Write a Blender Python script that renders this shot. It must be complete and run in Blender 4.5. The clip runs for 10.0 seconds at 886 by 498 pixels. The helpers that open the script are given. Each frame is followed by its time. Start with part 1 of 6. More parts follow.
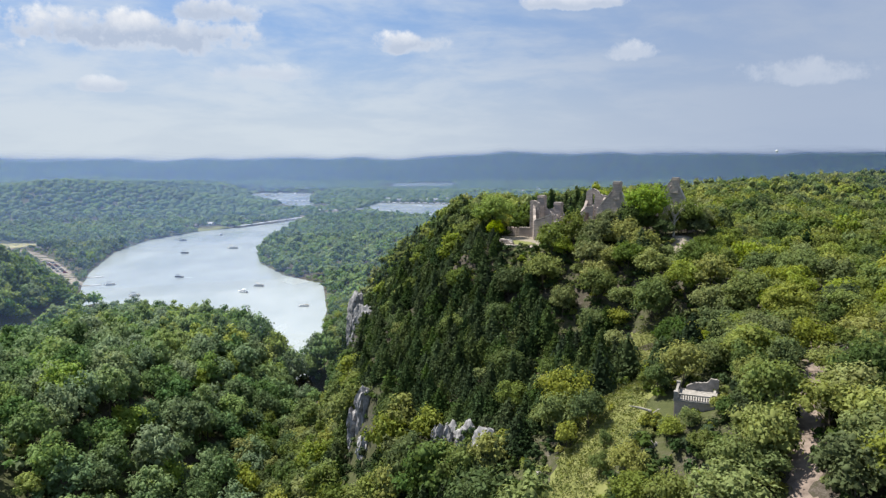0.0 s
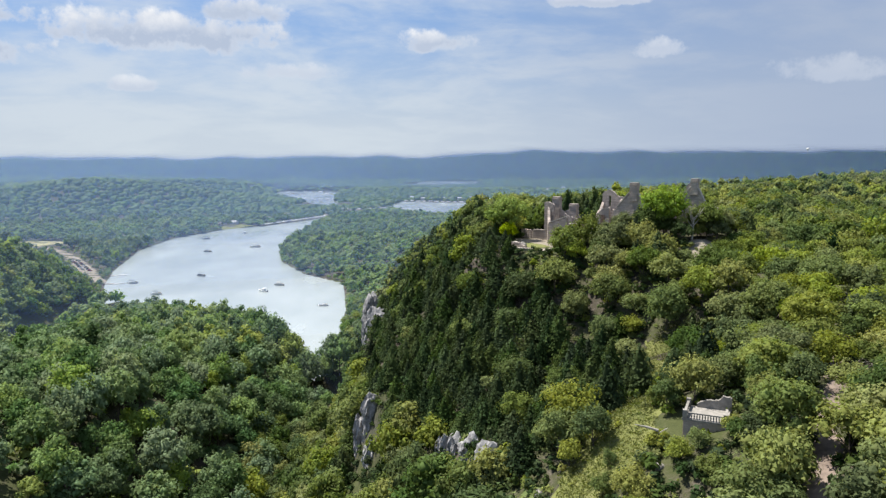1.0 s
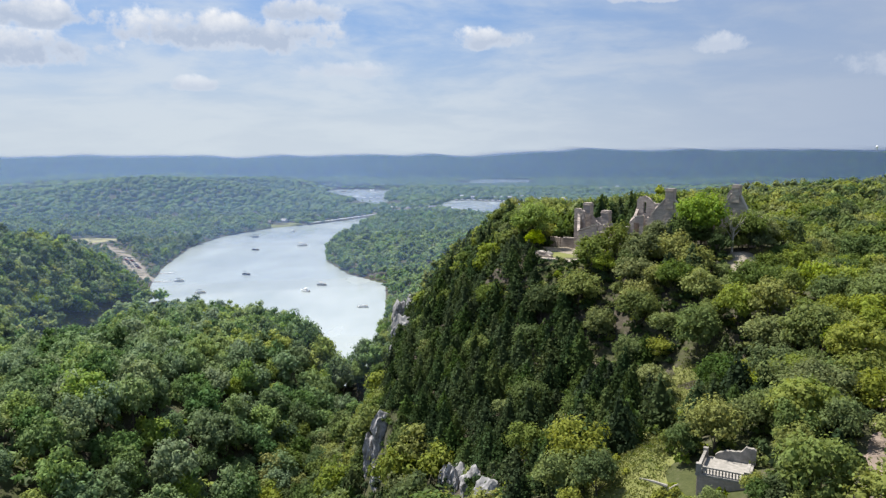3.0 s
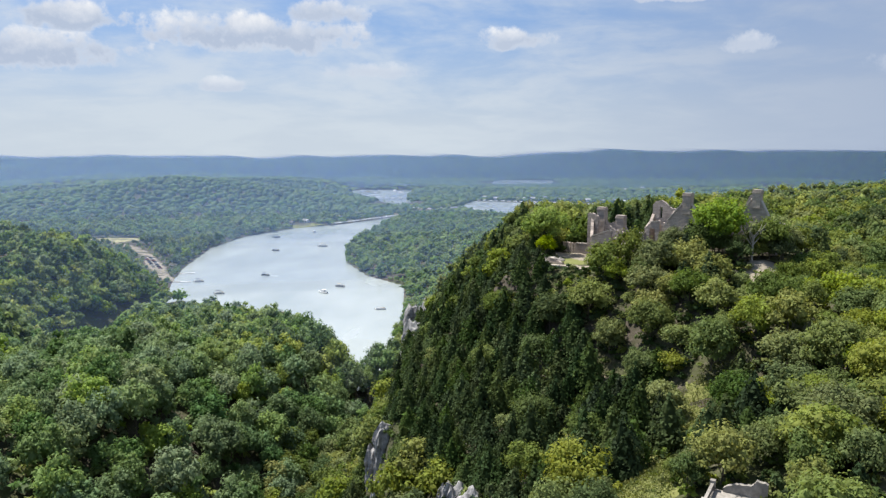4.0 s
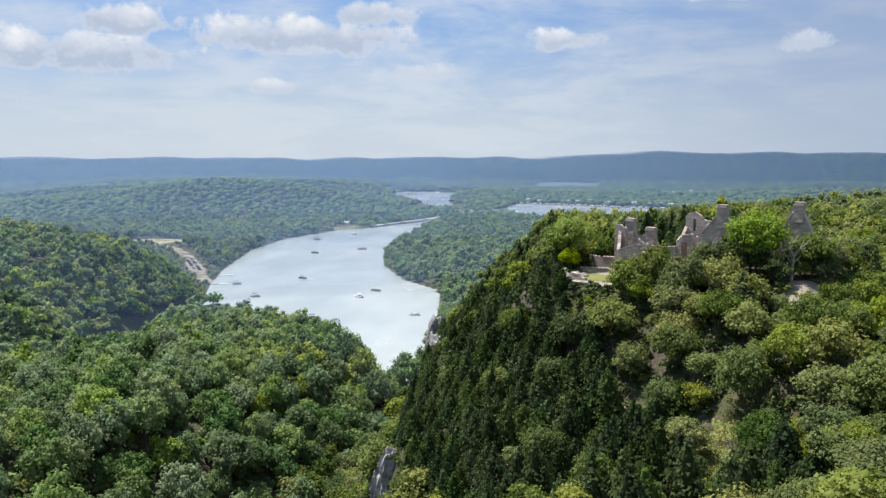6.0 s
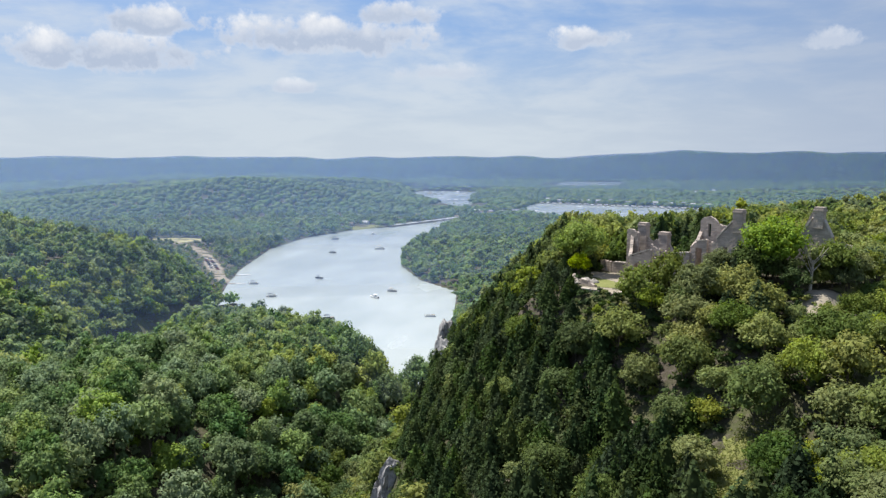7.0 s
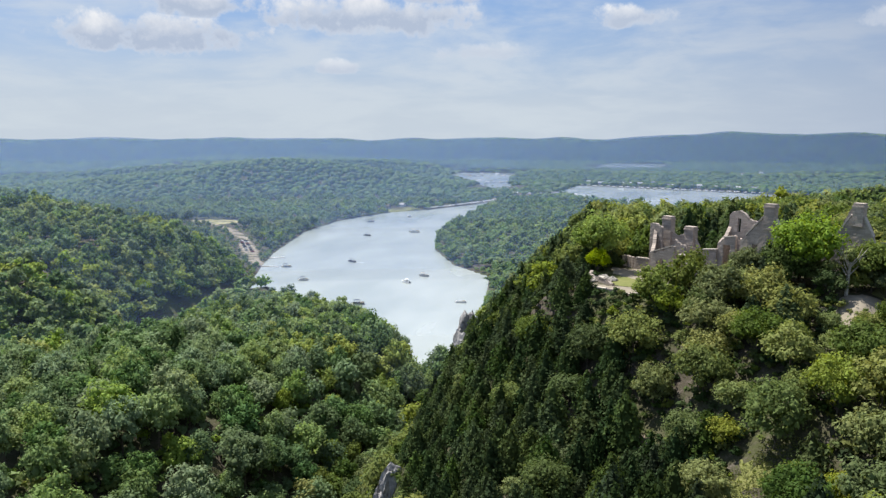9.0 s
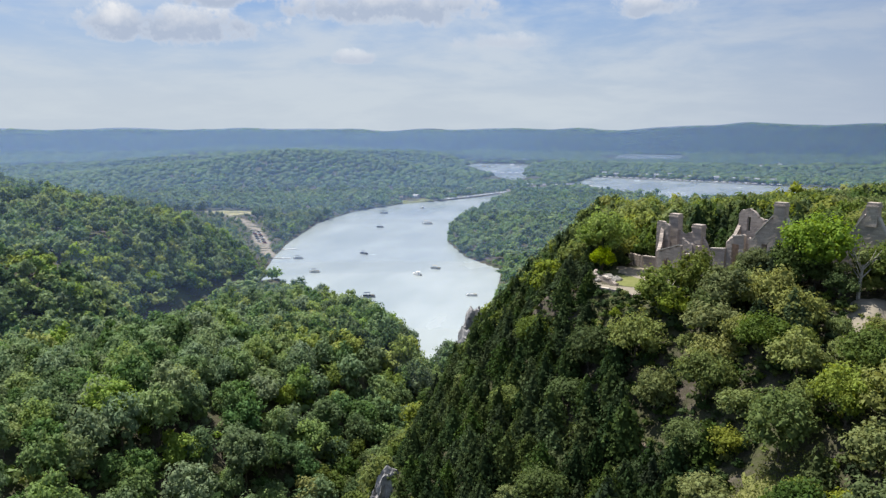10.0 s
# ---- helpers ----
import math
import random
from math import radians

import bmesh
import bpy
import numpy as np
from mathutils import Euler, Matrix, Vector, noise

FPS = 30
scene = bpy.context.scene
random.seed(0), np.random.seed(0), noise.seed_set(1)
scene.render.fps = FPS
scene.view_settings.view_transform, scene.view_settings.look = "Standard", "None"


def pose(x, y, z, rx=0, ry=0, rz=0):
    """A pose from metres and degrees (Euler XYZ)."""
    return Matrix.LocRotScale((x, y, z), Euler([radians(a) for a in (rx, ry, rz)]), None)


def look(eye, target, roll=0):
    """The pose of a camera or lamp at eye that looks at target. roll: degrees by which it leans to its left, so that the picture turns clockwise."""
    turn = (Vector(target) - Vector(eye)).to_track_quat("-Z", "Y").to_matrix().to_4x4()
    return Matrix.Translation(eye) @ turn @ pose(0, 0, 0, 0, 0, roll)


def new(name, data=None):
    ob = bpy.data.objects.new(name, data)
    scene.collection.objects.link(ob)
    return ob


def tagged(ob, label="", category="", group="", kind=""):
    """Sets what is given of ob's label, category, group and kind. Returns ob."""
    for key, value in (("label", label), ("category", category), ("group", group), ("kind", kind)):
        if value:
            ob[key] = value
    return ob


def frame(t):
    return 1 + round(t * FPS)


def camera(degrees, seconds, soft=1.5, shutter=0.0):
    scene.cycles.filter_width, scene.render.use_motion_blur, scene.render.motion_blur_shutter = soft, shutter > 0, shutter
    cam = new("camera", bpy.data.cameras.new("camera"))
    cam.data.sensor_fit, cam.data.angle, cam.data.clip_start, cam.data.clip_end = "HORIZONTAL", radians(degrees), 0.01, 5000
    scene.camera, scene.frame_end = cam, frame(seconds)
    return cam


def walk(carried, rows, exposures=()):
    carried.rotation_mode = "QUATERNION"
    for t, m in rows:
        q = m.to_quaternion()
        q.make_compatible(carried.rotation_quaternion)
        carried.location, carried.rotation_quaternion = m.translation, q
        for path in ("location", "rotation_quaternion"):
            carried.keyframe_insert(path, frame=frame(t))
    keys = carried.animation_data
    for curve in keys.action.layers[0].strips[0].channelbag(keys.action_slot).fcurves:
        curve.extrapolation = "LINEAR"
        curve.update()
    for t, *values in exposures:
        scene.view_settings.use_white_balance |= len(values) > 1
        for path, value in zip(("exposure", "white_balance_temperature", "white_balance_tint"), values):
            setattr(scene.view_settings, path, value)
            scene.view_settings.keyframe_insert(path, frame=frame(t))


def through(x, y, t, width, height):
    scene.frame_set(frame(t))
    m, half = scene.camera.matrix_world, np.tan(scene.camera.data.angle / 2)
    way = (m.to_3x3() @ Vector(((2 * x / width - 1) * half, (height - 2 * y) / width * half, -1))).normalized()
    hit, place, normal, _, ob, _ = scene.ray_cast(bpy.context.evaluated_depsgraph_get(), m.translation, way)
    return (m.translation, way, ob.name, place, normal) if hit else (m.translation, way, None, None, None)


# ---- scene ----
cam = camera(61.98, 10.0, soft=1.35)
# seconds, eye x, y, z, yaw, pitch, roll
ROWS = [
    (0, 0, 0, 124.2, 0, -7.184, 0.027),
    (0.5, 2.05, 2.82, 124.51, 0.957, -7.255, 0.053),
    (1, 4.27, 5.78, 124.87, 1.972, -7.322, 0.076),
    (1.5, 6.61, 8.96, 125.2, 3.023, -7.4, 0.097),
    (2, 8.91, 12.22, 125.57, 4.132, -7.452, 0.114),
    (2.5, 11.02, 15.37, 126.06, 5.164, -7.477, 0.117),
    (4, 16.8, 26.16, 126.96, 8.009, -7.442, 0.007),
    (4.5, 18.49, 29.3, 127.32, 8.94, -7.421, -0.015),
    (5, 20.02, 32.58, 127.61, 9.89, -7.388, -0.029),
    (5.5, 21.42, 35.79, 128.1, 10.735, -7.374, -0.035),
    (7, 25.49, 44.94, 129.32, 13.193, -7.415, -0.048),
    (7.5, 26.74, 48.01, 129.75, 13.987, -7.796, -0.043),
    (8, 28.07, 50.93, 130.14, 14.848, -8.15, -0.04),
    (8.5, 29.36, 53.75, 130.62, 15.654, -8.512, -0.041),
    (9, 30.53, 56.26, 131.19, 16.402, -8.88, -0.047),
    (9.5, 31.68, 58.71, 131.69, 17.108, -9.234, -0.058),
    (10, 32.79, 61.36, 132.23, 17.635, -9.606, -0.072),
]
walk(cam, [(t, pose(x, y, z, 0, 0, yaw) @ pose(0, 0, 0, 90 + pitch, 0, 0) @ pose(0, 0, 0, 0, 0, -roll)) for t, x, y, z, yaw, pitch, roll in ROWS],
     exposures=((0, 0.86), (7, 0.86), (9, 0.80), (10, 0.74)))

# ---- light and sky ----
SUN_AZ, SUN_EL = radians(-58), radians(61)          # azimuth from +y, positive to +x
to_sun = Vector((math.sin(SUN_AZ) * math.cos(SUN_EL), math.cos(SUN_AZ) * math.cos(SUN_EL), math.sin(SUN_EL)))
sun = new("sun", bpy.data.lights.new("sun", "SUN"))
sun.data.energy, sun.data.angle, sun.data.color = 5.0, radians(0.53), (1.0, 0.95, 0.86)
sun.matrix_world = look(to_sun * 300, (0, 0, 0))
scene.view_settings.exposure = 0.86


def nodes_of(tree):
    """A small maker of nodes for one tree."""
    def make(kind, ins=None, **props):
        n = tree.nodes.new(kind)
        for k, v in props.items():
            setattr(n, k, v)
        for k, v in (ins or {}).items():
            if isinstance(v, bpy.types.NodeSocket):
                tree.links.new(v, n.inputs[k])
            else:
                n.inputs[k].default_value = v
        return n
    return make


def math_of(make):
    def m(op, a, b=0.0, c=0.0, clamp=False):
        n = make("ShaderNodeMath", {0: a, 1: b, 2: c}, operation=op, use_clamp=clamp)
        return n.outputs[0]
    return m


world = bpy.data.worlds.new("sky")
scene.world = world
world.use_nodes = True
wt = world.node_tree
wt.nodes.clear()
mk = nodes_of(wt)
wm = math_of(mk)
sky = mk("ShaderNodeTexSky", sky_type="NISHITA", sun_disc=False, sun_elevation=SUN_EL, sun_rotation=SUN_AZ, air_density=1.0, dust_density=1.6, ozone_density=1.4)
co = mk("ShaderNodeTexCoord").outputs["Generated"]
xyz = mk("ShaderNodeSeparateXYZ", {0: co})
dx, dy, dz = xyz.outputs
az = wm("ARCTAN2", dx, dy)
el = wm("ARCSINE", dz)
# sheet cloud, laid on a high flat layer
low = wm("ADD", wm("MAXIMUM", dz, 0.0), 0.2)
flat = mk("ShaderNodeCombineXYZ", {0: wm("DIVIDE", dx, low), 1: wm("DIVIDE", dy, low), 2: 0.0}).outputs[0]
n1 = mk("ShaderNodeTexNoise", {"Vector": flat, "Scale": 0.9, "Detail": 7.0, "Roughness": 0.55, "Distortion": 0.6}).outputs["Fac"]
n2 = mk("ShaderNodeTexNoise", {"Vector": flat, "Scale": 3.6, "Detail": 5.0, "Roughness": 0.6, "Distortion": 0.3}).outputs["Fac"]
sheet = wm("MULTIPLY_ADD", n2, 0.35, wm("MULTIPLY", n1, 0.8))
sheet = mk("ShaderNodeMapRange", {"Value": sheet, "From Min": 0.47, "From Max": 0.70, "To Min": 0.0, "To Max": 0.84}, interpolation_type="SMOOTHSTEP").outputs[0]
haze = mk("ShaderNodeMapRange", {"Value": dz, "From Min": 0.0, "From Max": 0.17, "To Min": 0.85, "To Max": 0.0}, interpolation_type="SMOOTHSTEP").outputs[0]
# heaped clouds: azimuth, elevation, half width, half height, density
PUFFS = [(-0.375, 0.160, 0.125, 0.032, 1.0), (-0.30, 0.190, 0.05, 0.022, 0.9), (-0.045, 0.157, 0.048, 0.018, 0.9), (0.232, 0.145, 0.038, 0.018, 0.6), (-0.43, 0.098, 0.04, 0.012, 0.6),
         (-0.64, 0.130, 0.12, 0.032, 1.0), (-0.60, 0.170, 0.06, 0.025, 1.0), (-0.23, 0.118, 0.055, 0.014, 0.45), (0.17, 0.208, 0.06, 0.014, 0.8), (0.44, 0.11, 0.07, 0.02, 0.3)]
warp = mk("ShaderNodeTexNoise", {"Vector": co, "Scale": 19.0, "Detail": 6.0, "Roughness": 0.62}).outputs["Fac"]
warp2 = mk("ShaderNodeTexNoise", {"Vector": co, "Scale": 60.0, "Detail": 3.0, "Roughness": 0.6}).outputs["Fac"]
heap, shade = None, None
for a0, e0, w0, h0, d0 in PUFFS:
    u = wm("DIVIDE", wm("SUBTRACT", az, a0), w0 * 1.3)
    v = wm("DIVIDE", wm("SUBTRACT", el, e0 - 0.014), h0 * 1.12)
    vv = wm("MULTIPLY", v, wm("MULTIPLY_ADD", wm("LESS_THAN", v, 0.0), 0.7, 1.0))
    r2 = wm("ADD", wm("MULTIPLY", u, u), wm("MULTIPLY", vv, vv))
    body = wm("ADD", wm("SUBTRACT", 1.0, r2), wm("MULTIPLY_ADD", warp, 3.6, wm("MULTIPLY_ADD", warp2, 1.2, -2.45)))
    dens = wm("MULTIPLY", mk("ShaderNodeMapRange", {"Value": body, "From Min": 0.0, "From Max": 0.9}, interpolation_type="SMOOTHSTEP").outputs[0], d0)
    under = wm("MULTIPLY", dens, mk("ShaderNodeMapRange", {"Value": wm("MULTIPLY_ADD", warp, 2.4, v), "From Min": 2.35, "From Max": 1.25}).outputs[0])
    heap = dens if heap is None else wm("MAXIMUM", heap, dens)
    shade = under if shade is None else wm("MAXIMUM", shade, under)


def mix_colour(make, fac, a, b):
    n = make("ShaderNodeMix", data_type="RGBA")
    tree = n.id_data
    for sock, v in ((n.inputs[0], fac), (n.inputs[6], a), (n.inputs[7], b)):
        if isinstance(v, bpy.types.NodeSocket):
            tree.links.new(v, sock)
        else:
            sock.default_value = v if not isinstance(v, tuple) else (*v, 1)[:4]
    return n.outputs[2]


K = 10.0
colour = mix_colour(mk, 0.5, sky.outputs[0], (0.20 * K, 0.43 * K, 0.92 * K))
colour = mix_colour(mk, sheet, colour, (0.62 * K, 0.70 * K, 0.81 * K))
colour = mix_colour(mk, haze, colour, (0.645 * K, 0.72 * K, 0.785 * K))
east = mk("ShaderNodeMapRange", {"Value": az, "From Min": -0.2, "From Max": 0.5, "To Max": 0.8}, interpolation_type="SMOOTHSTEP").outputs[0]
colour = mix_colour(mk, east, colour, (0.35 * K, 0.43 * K, 0.59 * K))
colour = mix_colour(mk, heap, colour, (0.95 * K, 0.96 * K, 0.98 * K))
colour = mix_colour(mk, wm("MULTIPLY", shade, 0.78), colour, (0.34 * K, 0.44 * K, 0.62 * K))
back = mk("ShaderNodeBackground", {"Color": colour, "Strength": 0.0555})
mk("ShaderNodeOutputWorld", {"Surface": back.outputs[0]})


# ---- materials ----
def material(name):
    mat = bpy.data.materials.new(name)
    mat.use_nodes = True
    mat.node_tree.nodes.clear()
    make = nodes_of(mat.node_tree)
    return mat, make, math_of(make)


def ramp(make, fac, stops):
    n = make("ShaderNodeValToRGB", {0: fac})
    els = n.color_ramp.elements
    while len(els) < len(stops):
        els.new(0.5)
    for e, (p, c) in zip(els, stops):
        e.position, e.color = p, (*c, 1)
    return n.outputs[0]


def finish(make, colour, rough=0.8, bump=None, depth=0.02, metal=0.0, spec=0.3, strength=0.6):
    ins = {"Base Color": colour if isinstance(colour, bpy.types.NodeSocket) else (*colour, 1), "Roughness": rough, "Metallic": metal, "Specular IOR Level": spec}
    if bump is not None:
        ins["Normal"] = make("ShaderNodeBump", {"Height": bump, "Distance": depth, "Strength": strength}).outputs[0]
    p = make("ShaderNodeBsdfPrincipled", ins)
    make("ShaderNodeOutputMaterial", {"Surface": p.outputs[0]})
    return p


def noise_tex(make, scale, detail=4.0, rough=0.55, vec=None):
    if vec is None:
        vec = make("ShaderNodeNewGeometry").outputs["Position"]
    return make("ShaderNodeTexNoise", {"Vector": vec, "Scale": scale, "Detail": detail, "Roughness": rough}).outputs["Fac"]


def leaf_material(name, stops, through=0.34, spec=0.08, mottle=0.45):
    """Foliage: a tint for each tree, mottled over the stand, and a slight change from leaf spray to leaf spray."""
    mat, make, m = material(name)
    tint = make("ShaderNodeAttribute", attribute_name="tint").outputs["Fac"]
    own = make("ShaderNodeObjectInfo").outputs["Random"]
    geo = make("ShaderNodeNewGeometry")
    base = m("FRACT", m("ADD", tint, own))
    stand = noise_tex(make, 0.018, 3.0, vec=geo.outputs["Position"])
    fac = m("ADD", m("MULTIPLY", base, 0.95), m("MULTIPLY_ADD", stand, 0.7, -0.33))
    col = ramp(make, fac, stops)
    isl = geo.outputs["Random Per Island"]
    hue = m("MULTIPLY_ADD", m("FRACT", m("MULTIPLY", base, 7.31)), 0.032, m("MULTIPLY_ADD", isl, 0.014, 0.491))
    sat = m("MULTIPLY_ADD", m("FRACT", m("MULTIPLY", base, 13.7)), 0.36, 0.80)
    hsv = make("ShaderNodeHueSaturation", {"Color": col, "Value": m("MULTIPLY_ADD", isl, mottle, 1.0 - mottle / 2), "Hue": hue, "Saturation": sat})
    p = make("ShaderNodeBsdfPrincipled", {"Base Color": hsv.outputs[0], "Roughness": 0.7, "Specular IOR Level": spec})
    tr = make("ShaderNodeBsdfTranslucent", {"Color": make("ShaderNodeHueSaturation", {"Color": hsv.outputs[0], "Value": 1.5, "Saturation": 1.1, "Hue": 0.485}).outputs[0]})
    mx = make("ShaderNodeMixShader", {0: through, 1: p.outputs[0], 2: tr.outputs[0]})
    make("ShaderNodeOutputMaterial", {"Surface": mx.outputs[0]})
    return mat


DRY = leaf_material("dry_twigs", [(0.0, (0.13, 0.115, 0.09)), (1.0, (0.20, 0.18, 0.14))], through=0.1, spec=0.1, mottle=0.4)
OAK = leaf_material("oak_leaves", [(0.0, (0.064, 0.094, 0.030)), (0.3, (0.108, 0.136, 0.040)), (0.55, (0.146, 0.170, 0.050)), (0.8, (0.190, 0.210, 0.055)), (1.0, (0.232, 0.248, 0.058))], mottle=0.45)
DARK = leaf_material("valley_leaves", [(0.0, (0.076, 0.122, 0.046)), (0.3, (0.124, 0.180, 0.072)), (0.55, (0.182, 0.236, 0.124)), (0.8, (0.206, 0.262, 0.084)), (1.0, (0.250, 0.292, 0.070))], spec=0.06, mottle=0.3)
CEDAR = leaf_material("cedar_leaves", [(0.0, (0.027, 0.043, 0.018)), (0.5, (0.044, 0.065, 0.022)), (1.0, (0.077, 0.103, 0.031))], through=0.22, spec=0.05, mottle=0.4)
LIME = leaf_material("yellow_green_leaves", [(0.0, (0.175, 0.235, 0.020)), (1.0, (0.220, 0.268, 0.022))], through=0.35)
# oak leaf colour lightened towards yellow, with sunlight put into the tone
PALE = leaf_material("sunlit_oak_leaves", [(0.0, (0.128, 0.158, 0.034)), (0.5, (0.178, 0.202, 0.046)), (1.0, (0.250, 0.258, 0.064))], through=0.36, mottle=0.45)
STRAW = leaf_material("summer_grass", [(0.0, (0.092, 0.112, 0.026)), (0.5, (0.128, 0.142, 0.038)), (1.0, (0.165, 0.170, 0.056))], through=0.3, spec=0.1, mottle=0.35)
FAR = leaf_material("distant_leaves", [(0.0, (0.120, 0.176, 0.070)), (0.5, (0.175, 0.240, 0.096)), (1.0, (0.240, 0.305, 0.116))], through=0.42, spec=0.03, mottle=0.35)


def bark_material(name, a, b):
    mat, make, m = material(name)
    n = noise_tex(make, 3.0, 5.0)
    finish(make, ramp(make, n, [(0.3, a), (0.7, b)]), 0.9, n, 0.03)
    return mat


BARK = bark_material("bark", (0.05, 0.04, 0.03), (0.13, 0.11, 0.085))
DEADWOOD = bark_material("dead_wood", (0.22, 0.20, 0.17), (0.45, 0.42, 0.37))


def ground_material():
    mat, make, m = material("ground")
    geo = make("ShaderNodeNewGeometry")
    pos = geo.outputs["Position"]
    big = noise_tex(make, 0.03, 4.0, vec=pos)
    fine = noise_tex(make, 0.9, 6.0, 0.65, vec=pos)
    grain = noise_tex(make, 5.0, 3.0, 0.6, vec=pos)
    soil = ramp(make, m("MULTIPLY_ADD", grain, 0.5, m("MULTIPLY", fine, 0.5)), [(0.32, (0.030, 0.025, 0.019)), (0.5, (0.058, 0.048, 0.037)), (0.66, (0.12, 0.104, 0.088))])
    herb = ramp(make, m("MULTIPLY_ADD", grain, 0.4, m("MULTIPLY", fine, 0.6)), [(0.25, (0.026, 0.034, 0.010)), (0.55, (0.055, 0.064, 0.020)), (0.8, (0.11, 0.11, 0.045))])
    z = make("ShaderNodeSeparateXYZ", {0: geo.outputs["Normal"]}).outputs[2]
    steep = make("ShaderNodeMapRange", {"Value": m("MULTIPLY_ADD", fine, 0.3, z), "From Min": 0.55, "From Max": 0.38}).outputs[0]
    rock = ramp(make, fine, [(0.3, (0.045, 0.043, 0.040)), (0.6, (0.12, 0.115, 0.105))])
    col = mix_colour(make, make("ShaderNodeMapRange", {"Value": m("MULTIPLY_ADD", fine, 0.5, big), "From Min": 0.62, "From Max": 0.85}).outputs[0], herb, soil)
    col = mix_colour(make, steep, col, rock)
    finish(make, col, 0.95, fine, 0.25)
    return mat


def mottled(name, stops, scale, rough=0.85, depth=0.02, detail=5.0, spec=0.3, metal=0.0):
    """A surface with a fine grain and broad stains."""
    mat, make, m = material(name)
    a, b = noise_tex(make, scale, detail, 0.62), noise_tex(make, scale * 0.13, 3.0)
    f = m("MULTIPLY_ADD", a, 0.65, m("MULTIPLY", b, 0.35))
    finish(make, ramp(make, f, stops), rough, a, depth, metal, spec)
    return mat


def masonry_material():
    """Weathered coursed rubble in warm grey sandstone."""
    mat, make, m = material("rubble_masonry")
    pos = make("ShaderNodeNewGeometry").outputs["Position"]
    sep = make("ShaderNodeSeparateXYZ", {0: pos})
    vec = make("ShaderNodeCombineXYZ", {0: m("ADD", sep.outputs[0], m("MULTIPLY", sep.outputs[1], 0.75)), 1: sep.outputs[2], 2: 0.0}).outputs[0]
    br = make("ShaderNodeTexBrick", {"Vector": vec, "Color1": (0.47, 0.395, 0.345, 1), "Color2": (0.31, 0.265, 0.235, 1), "Mortar": (0.34, 0.295, 0.265, 1), "Scale": 1.0,
                                     "Mortar Size": 0.03, "Mortar Smooth": 0.5, "Bias": -0.1, "Brick Width": 0.75, "Row Height": 0.32})
    stain = noise_tex(make, 0.45, 5.0, 0.6, vec=pos)
    grain = noise_tex(make, 3.5, 5.0, 0.6, vec=pos)
    col = mix_colour(make, make("ShaderNodeMapRange", {"Value": stain, "From Min": 0.38, "From Max": 0.66, "To Max": 0.72}).outputs[0], br.outputs[0], (0.22, 0.195, 0.18))
    col = mix_colour(make, make("ShaderNodeMapRange", {"Value": grain, "From Min": 0.5, "From Max": 0.8, "To Max": 0.5}).outputs[0], col, (0.50, 0.41, 0.35))
    finish(make, col, 0.9, m("MULTIPLY_ADD", br.outputs[1], -0.5, grain), 0.025)
    return mat


def water_material():
    mat, make, m = material("lake_water")
    pos = make("ShaderNodeNewGeometry").outputs["Position"]
    st = make("ShaderNodeVectorMath", {0: pos, 1: (1.0, 0.45, 1.0)}, operation="MULTIPLY").outputs[0]
    w = m("MULTIPLY_ADD", noise_tex(make, 0.35, 4.0, 0.6, vec=st), 0.6, m("MULTIPLY", noise_tex(make, 0.035, 3.0, vec=st), 1.2))
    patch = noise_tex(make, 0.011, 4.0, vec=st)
    # pale base colour holds part of the sky's reflected brightness
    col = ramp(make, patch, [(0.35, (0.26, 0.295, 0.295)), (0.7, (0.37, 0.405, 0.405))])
    rough = make("ShaderNodeMapRange", {"Value": patch, "From Min": 0.35, "From Max": 0.65, "To Min": 0.14, "To Max": 0.28}).outputs[0]
    p = finish(make, col, rough, w, 0.35, 0.0, 0.7, 0.35)
    p.inputs["IOR"].default_value = 1.33
    return mat


def haze_sheet_material(name, alpha):
    """Blue see-through sheet standing in for summer haze; the sun and sky light it."""
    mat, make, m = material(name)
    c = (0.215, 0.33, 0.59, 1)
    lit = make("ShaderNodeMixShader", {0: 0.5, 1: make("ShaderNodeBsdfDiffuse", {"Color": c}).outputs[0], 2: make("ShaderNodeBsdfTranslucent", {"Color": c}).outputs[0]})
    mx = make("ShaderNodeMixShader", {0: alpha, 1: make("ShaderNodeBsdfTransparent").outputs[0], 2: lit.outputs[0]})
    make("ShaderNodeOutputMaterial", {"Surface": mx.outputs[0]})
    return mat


GROUND = ground_material()
WATER = water_material()
STONE = masonry_material()
# dark green carries the trees mirrored in the creek
CREEK_REFLECTION = mottled("creek_tree_reflection", [(0.3, (0.022, 0.036, 0.016)), (0.7, (0.050, 0.066, 0.028))], 0.2, 0.12, 0.03)
COPING = mottled("pale_coping_stone", [(0.3, (0.30, 0.27, 0.24)), (0.7, (0.52, 0.47, 0.42))], 2.0)
GREYSTONE = mottled("weathered_grey_stone", [(0.3, (0.13, 0.12, 0.11)), (0.5, (0.24, 0.225, 0.205)), (0.75, (0.40, 0.37, 0.34))], 1.6, 0.9, 0.05)
ROCK = mottled("limestone_cliff", [(0.34, (0.075, 0.073, 0.075)), (0.48, (0.24, 0.235, 0.24)), (0.64, (0.40, 0.39, 0.38))], 0.7, 0.9, 0.25)
DIRT = mottled("trodden_earth", [(0.3, (0.095, 0.072, 0.06)), (0.5, (0.19, 0.15, 0.125)), (0.7, (0.28, 0.22, 0.18))], 0.8, 0.95, 0.05)
GRAVEL = mottled("pale_gravel", [(0.3, (0.16, 0.14, 0.112)), (0.7, (0.29, 0.255, 0.20))], 0.7, 0.95, 0.03)
